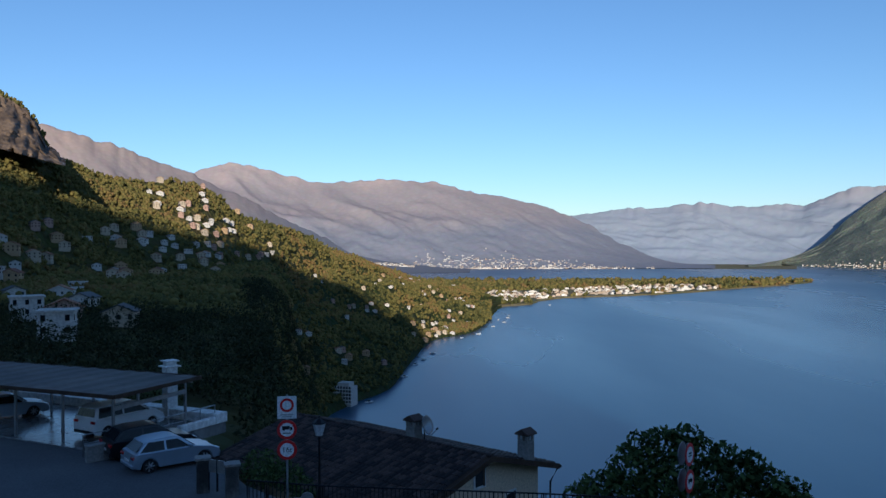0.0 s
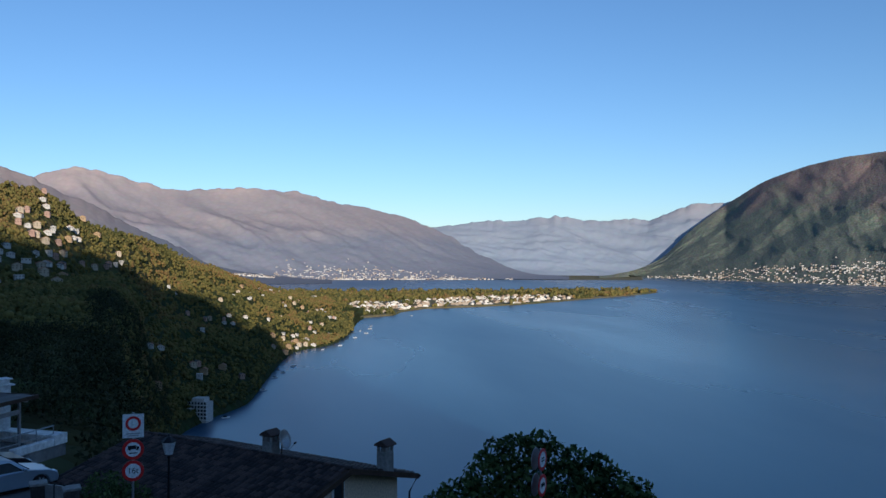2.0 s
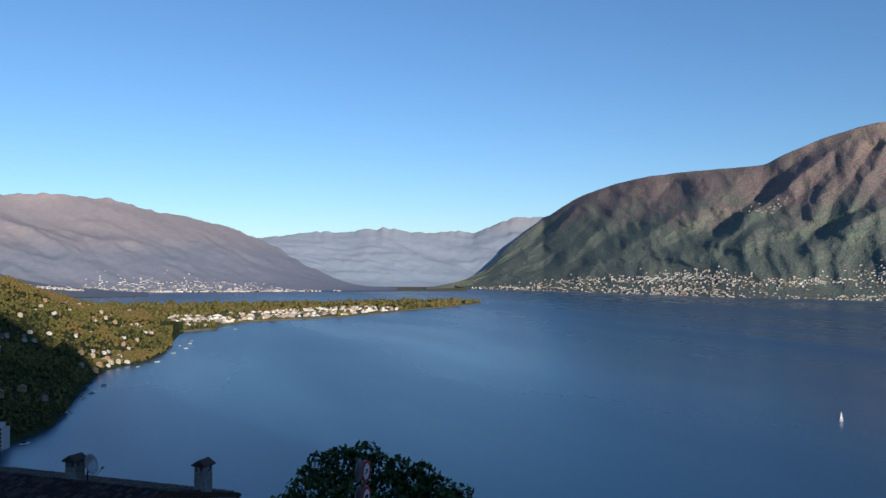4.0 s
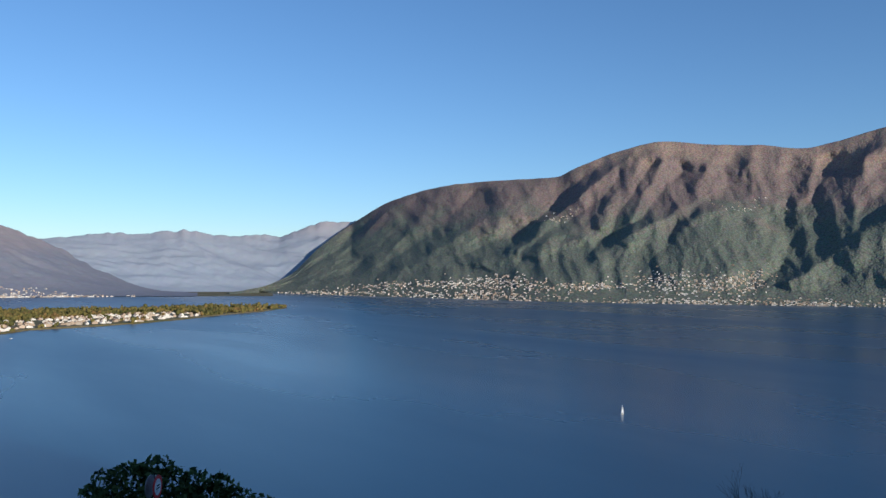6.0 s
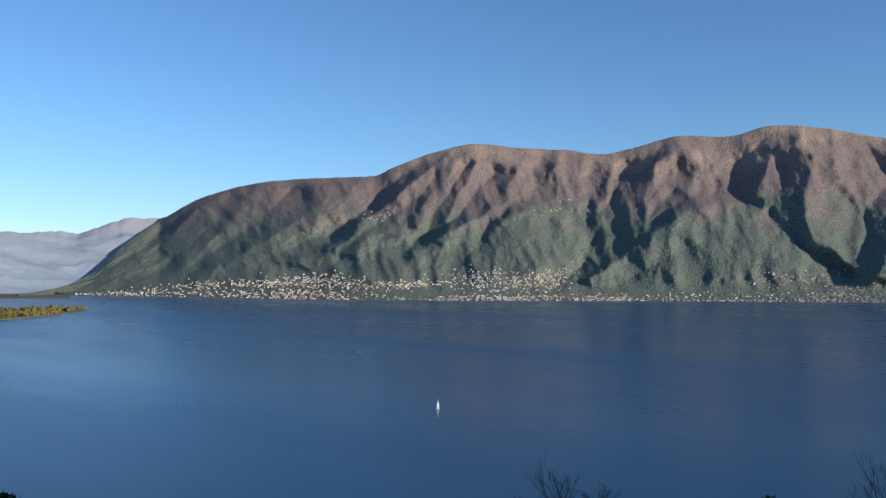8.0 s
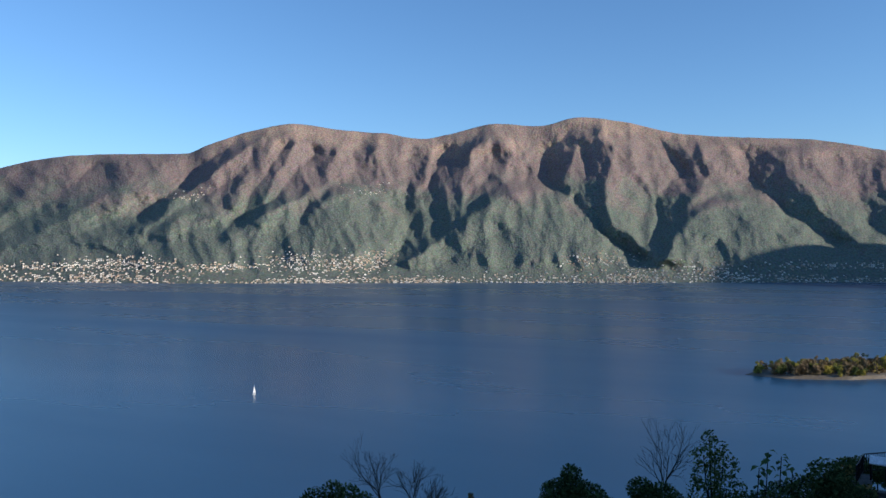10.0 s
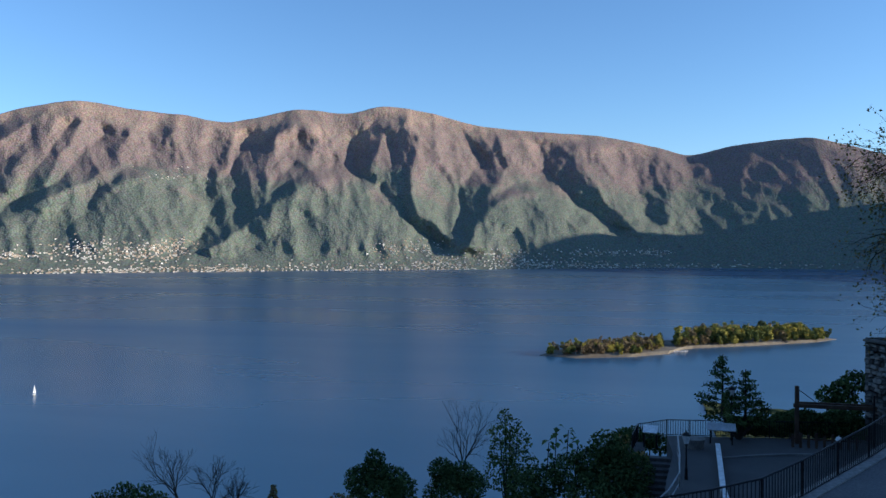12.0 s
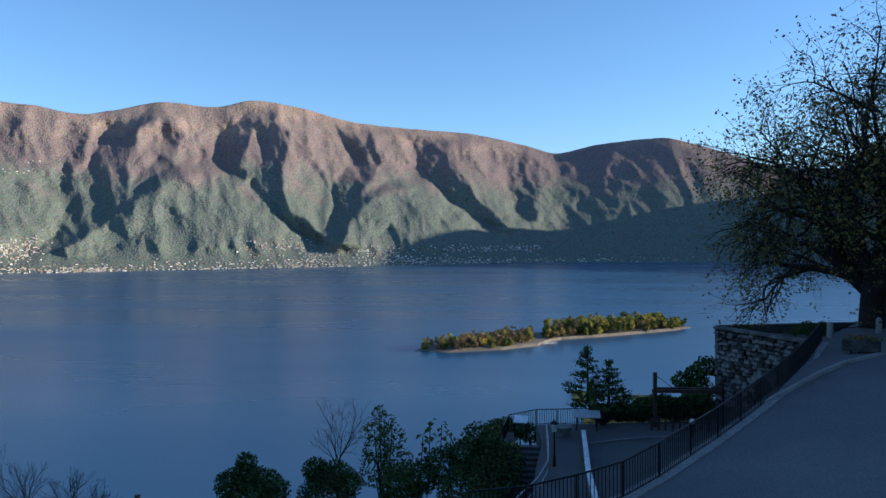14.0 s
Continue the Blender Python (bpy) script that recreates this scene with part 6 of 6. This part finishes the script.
bush("tree", "round-crowned broadleaf tree beside the road", "tree", crown, 0.12, 290, M_LEAF_DARK, (8.2, 29.2, -14.5), 3)

bush("shrub", "dark evergreen shrub with an upright top", "shrub", [((43.0, 14.2, -12.15), 0.62), ((43.0, 14.2, -12.9), 0.8), ((42.9, 15.0, -13.4), 0.95), ((43.2, 13.3, -13.4), 1.0), ((43.3, 12.8, -13.9), 1.0), ((43, 14.1, -14.3), 1.6)], 0.09, 700, M_LEAF_DARK, seed=21)
bush("shrub", "dense dark evergreen shrub on the slope", "shrub", [((44.1, 10.6, -12.8), 0.75), ((44.1, 10.2, -13.3), 0.9), ((44.2, 9.4, -13.1), 0.9), ((44.1, 8.8, -13.6), 0.9), ((44, 10, -14.4), 1.6)], 0.08, 800, M_LEAF_DARK, seed=22)
bush("slender_tree", "slender light green tree with loose foliage", "tree", [((44.9, 7.1, -9.7), 0.45), ((44.9, 6.8, -10.3), 0.7), ((44.9, 7.4, -10.8), 0.7), ((44.9, 6.4, -11.2), 0.85), ((44.9, 7.2, -11.8), 0.95), ((44.8, 6.2, -12.4), 1.0), ((44.9, 7.4, -13), 1.1), ((44.8, 5.9, -13.6), 1.3)], 0.09, 240, mat("light_green_foliage", [(0.05, 0.08, 0.022), (0.09, 0.13, 0.035), (0.13, 0.16, 0.05)], 0.3, vary="island", amount=0.3, bump=0.0, spec=0.15), (44.9, 6.9, -16), 23)
bush("shrub", "dark dense hedge shrubs beside the stairs", "shrub", [((42.4, 1.4, -10.4), 0.85), ((42.5, 0.8, -11.1), 1.0), ((42.4, 2.3, -11.4), 0.9), ((42.6, -0.1, -11.8), 1.0), ((42.4, 3.3, -12.0), 1.1), ((42.4, 1.2, -12.2), 1.4), ((41.5, 0.3, -12.6), 1.2), ((41, 2, -13), 1.5), ((42.6, 4.6, -12.7), 1.1), ((42.8, 5.6, -13.4), 1.2), ((39.5, 1.2, -13.1), 1.2)], 0.085, 700, M_LEAF_DARK, seed=24)
bush("shrub", "feathery green shrub at the terrace corner", "shrub", [((44.9, -0.3, -11.75), 0.55), ((44.9, 0.2, -12.1), 0.7), ((44.8, -0.4, -12.5), 0.7), ((45.9, 0.6, -11.1), 0.5), ((45.5, 1.0, -11.7), 0.8), ((44.6, 0.9, -11.9), 0.8), ((47.5, 0.9, -12.1), 0.8), ((46.5, 0.8, -12.6), 1.0), ((48.8, 0.5, -12.3), 0.8), ((45.4, 1.0, -13.2), 1.1)], 0.1, 500, M_LEAF, seed=25)
bush("shrub", "dark shrub behind the terrace railing", "shrub", [((51.3, 0.7, -12.2), 0.8), ((51.3, -0.1, -12.0), 0.75), ((51.3, -0.9, -12.1), 0.75), ((51.4, -1.5, -12.4), 0.7)], 0.09, 700, M_LEAF_DARK, seed=35)
bush("shrub", "olive-green bush on the slope", "shrub", [((33, 23.2, -11.75), 0.6), ((33.2, 22.4, -11.9), 0.6), ((33.3, 21.5, -12.2), 0.6), ((32.8, 24.2, -12.3), 0.7), ((33, 22.8, -12.8), 1.2)], 0.08, 600, M_LEAF_DARK, seed=26)
bush("shrub", "yellowing low bush on the slope", "shrub", [((35.9, 13.6, -12.2), 0.4), ((35.9, 13.1, -12.4), 0.45), ((35.9, 13.9, -12.6), 0.5)], 0.06, 900, M_LEAF_GOLD, seed=27)
bush("slim_cypress", "slim yellow-green spike of foliage", "shrub", [((36.4, 17.2, -12.0), 0.13), ((36.4, 17.2, -12.25), 0.2), ((36.4, 17.25, -12.6), 0.28)], 0.05, 2500, M_LEAF_GOLD, seed=28)
bush("hedge", "dark clipped hedge at the terrace end", "hedge", [((52.6, y, -10.9 + 0.15 * math.sin(y * 3)), 0.85) for y in np.arange(-13, -8.6, 0.7)] + [((52.4, y, -11.2), 0.6) for y in np.arange(-8.4, -5.8, 0.6)], 0.09, 1700, M_LEAF_DARK, seed=29)
bush("shrub", "broad-leaved dark green bush beside the bastion", "shrub", [((55.1, -12.6, -9.2), 0.7), ((55.1, -11.8, -9.6), 0.7), ((55, -13.4, -8.6), 0.8), ((55, -12.8, -10.2), 1.1)], 0.13, 400, M_LEAF_DARK, seed=30)
bush("shrub", "low ivy and shrubs on the bastion", "shrub", [((50.2, -17.5, -5.6), 0.4), ((50.4, -18.3, -5.5), 0.5), ((51, -19.4, -5.6), 0.5)], 0.06, 1200, M_LEAF_DARK, seed=31)
bush("planter_flowers", "low planting with yellow blossoms in the trough", "plants", [((39.6 + 0.55 * k * 0.5, -16.9 + 0.55 * k * 0.86, ground_z(39.6, -16.9) + 0.72), 0.22) for k in (-1, -0.4, 0.2, 0.8)], 0.04, 2500, M_LEAF_GOLD, seed=32)
bush("roadside_plants", "straggling garden plants beside the gate", "plants", [((-6.3, 28.2, -8.0), 0.5), ((-5.6, 28.4, -8.2), 0.6), ((-5.0, 28.2, -8.6), 0.5), ((-7.6, 33, -9.2), 0.9)], 0.07, 700, M_LEAF_DARK, seed=33)

# broad-leaved tall plant with big drooping leaves
fat = thing("tall_leafy_plant", "tall thin plant with large dark leaves", "plant")
fs = Shape()
fr = random.Random(6)
for bx, by, top in ((42.3, 3.9, -9.6), (42.3, 3.3, -9.75), (42.2, 4.3, -10.4), (42.4, 2.8, -10.2)):
    fs.tube((bx, by + 0.2, -13.5), (bx, by, top), 0.035, 0.02, 6)
part("stem", fs, M_BARK, fat)
for bx, by, top in ((42.3, 3.9, -9.6), (42.3, 3.3, -9.75), (42.2, 4.3, -10.4), (42.4, 2.8, -10.2)):
    for q in range(9):
        a, z = fr.uniform(0, 6.28), top - 0.13 * q + 0.1
        d = Vector((math.cos(a), math.sin(a), 0))
        s = d.cross(Vector((0, 0, 1)))
        b = Vector((bx, by, z))
        l = fr.uniform(0.3, 0.48)
        lf = Shape()
        lf.v = [tuple(b + d * 0.05), tuple(b + d * l * 0.6 + s * l * 0.38 + Vector((0, 0, -0.02))), tuple(b + d * l + Vector((0, 0, -0.22))), tuple(b + d * l * 0.6 - s * l * 0.38 + Vector((0, 0, -0.02))), tuple(b + d * l * 0.55 + Vector((0, 0, 0.05)))]
        lf.f = [(0, 1, 4), (1, 2, 4), (2, 3, 4), (3, 0, 4)]
        part("leaf", lf, M_LEAF_DARK, fat)


def wood(seed, base, way, length, radius, levels, kids, spread, droop, leaf_chance, limb_at=0.35, shrink=0.72, flat=0.0, limb=0.0):
    """Trunk, limbs and twigs as one tapered network; returns the shape and the twig ends."""
    rnd = random.Random(seed)
    s, tips = Shape(), []

    def grow(p, d, l, r, lev):
        n = 3 if lev > 1 else 2
        q = p
        for i in range(n):
            bend = Vector((rnd.gauss(0, 1), rnd.gauss(0, 1), rnd.gauss(0, 0.7))) * (0.16 if lev < levels else 0.05)
            d = (d + bend + Vector((0, 0, droop[min(levels - lev, len(droop) - 1)]))).normalized()
            e = q + d * (l / n)
            r2 = r * (1 - 0.3 * (i + 1) / n)
            s.tube(q, e, r * (1 - 0.3 * i / n), r2, 7 if lev >= levels - 1 else (5 if lev > 1 else 3), False)
            if lev > 0 and (lev < levels or i >= 1):
                m = kids[min(levels - lev, len(kids) - 1)]
                for _ in range(m if i == n - 1 else max(1, m - 1)):
                    side = d.orthogonal().normalized()
                    side.rotate(Matrix.Rotation(rnd.uniform(0, 6.28), 3, d))
                    a = rnd.uniform(*spread)
                    c = (d * math.cos(a) + side * math.sin(a))
                    c.z *= (1 - flat)
                    grow(e, c.normalized(), (limb if limb and lev == levels else l * shrink) * rnd.uniform(0.75, 1.15), max(0.006, r2 * rnd.uniform(0.5, 0.72)), lev - 1)
            q = e
        if lev <= 1 and rnd.random() < leaf_chance:
            tips.append(q)
    grow(Vector(base), Vector(way).normalized(), length, radius, levels)
    return s, tips


def leaves_at(tips, size, each, seed, spread):
    rnd = np.random.default_rng(seed)
    c = np.repeat(np.array([tuple(p) for p in tips]), each, axis=0)
    c = c + rnd.normal(size=c.shape) * spread
    u = rnd.normal(size=c.shape); u /= np.linalg.norm(u, axis=1)[:, None]
    w = np.cross(u, rnd.normal(size=c.shape)); w /= np.linalg.norm(w, axis=1)[:, None]
    sz = size * rnd.uniform(0.6, 1.3, len(c))[:, None]
    v = np.stack([c - u * sz, c + w * sz * 0.6, c + u * sz, c - w * sz * 0.6], 1).reshape(-1, 3)
    return v, np.arange(len(v)).reshape(-1, 4)


big = thing("large_tree", "large half-bare spreading tree on the bastion with sparse brown-green leaves", "tree")
s, tips = wood(7, (50.0, -22.0, -6.2), (0.0, 0.02, 1), 4.0, 0.95, 6, (6, 2, 2, 2, 2, 2), (0.3, 1.0), (0.0, 0.055, -0.03, -0.07, -0.12, -0.16), 0.65, shrink=0.74, limb=6.0)
part("trunk", fast_mesh("trunk", s.v, [f if len(f) == 4 else f + (f[-1],) for f in s.f], M_BARK), M_BARK, big, "dark branching trunk and limbs")
v, f = leaves_at(tips, 0.1, 5, 2, 0.25)
part("crown", fast_mesh("crown", v, f, M_LEAF), M_LEAF, big, "sparse olive and brown leaves")

for seed, base, h, way, label in ((3, (36.2, 21.9, -14.2), 1.7, (0.0, 0.35, 1), "leaning bare tree with thin twigs"), (4, (36.4, 20.6, -14.2), 1.3, (0, -0.1, 1), "bare young tree with upright twigs"), (5, (47.3, 10.0, -15.0), 2.1, (0, 0, 1), "bare slender tree with fine upright twigs"), (9, (36.4, 19.2, -14), 0.9, (0, 0, 1), "bare low tree with thin twigs")):
    t = thing("bare_tree", label, "tree", group="bare trees on the slope")
    s, tips = wood(seed, base, way, h, 0.07, 4, (3, 2, 2, 2), (0.25, 0.6), (0, 0, 0.05, 0.05), 0.0, shrink=0.74)
    part("trunk", fast_mesh("trunk", s.v, s.f, M_BARK), M_BARK, t)

# conifer on the terrace: whorls of branches with needle sprays
con = thing("conifer", "dark conifer with two leaders on the lower terrace", "tree")
cs = Shape()
tips = []
cr = random.Random(2)
for bx, by, top in ((50.4, -5.1, -6.55), (50.5, -6.4, -7.4), (50.5, -7.3, -9.2)):
    cs.tube((50.5, -6, T), (bx, by, T + 1.5), 0.12, 0.09, 7).tube((bx, by, T + 1.5), (bx, by, top), 0.09, 0.015, 7)
    z = T + 1.0
    while z < top - 0.1:
        reach = (top - z) * 0.42 + 0.15
        for q in range(6):
            a = cr.uniform(0, 6.28)
            l = reach * cr.uniform(0.5, 1.2)
            p0, p1 = Vector((bx, by, z)), Vector((bx + math.cos(a) * l, by + math.sin(a) * l, z + 0.15 * l))
            cs.tube(p0, p1, 0.02, 0.006, 4, False)
            tips += [p0.lerp(p1, k) for k in np.linspace(0.3, 1.05, max(2, int(l / 0.11)))]
        z += cr.uniform(0.16, 0.3)
part("trunk", cs, M_BARK, con)
v, f = leaves_at(tips, 0.075, 5, 5, 0.06)
part("needles", fast_mesh("needles", v, f, M_LEAF_DARK), M_LEAF_DARK, con, "dark green needle sprays")

# waterfront block on the near shore
hotel = thing("lakeside_hotel", "white five-storey lakeside building with balconies", "building", at=pose(-62, 503, LAKE + 0.5, 0, 0, -20))
part("wall", Shape().box(-6, 6, -4.5, 4.5, -2, 11.5), WALLS[0], hotel)
part("wall", Shape().box(-4, 4, -3.5, 3.5, 11.5, 14), WALLS[0], hotel)
for k in range(5):
    part("balcony", Shape().box(-6.6, 6.6, -5.4, -4.5, 1.2 + 2.2 * k, 1.5 + 2.2 * k), M_WHITE, hotel)
    for x in np.linspace(-5, 5, 6):
        part("window", Shape().box(x - 0.5, x + 0.5, -4.56, -4.4, 1.7 + 2.2 * k, 3.1 + 2.2 * k), M_GLASS, hotel)
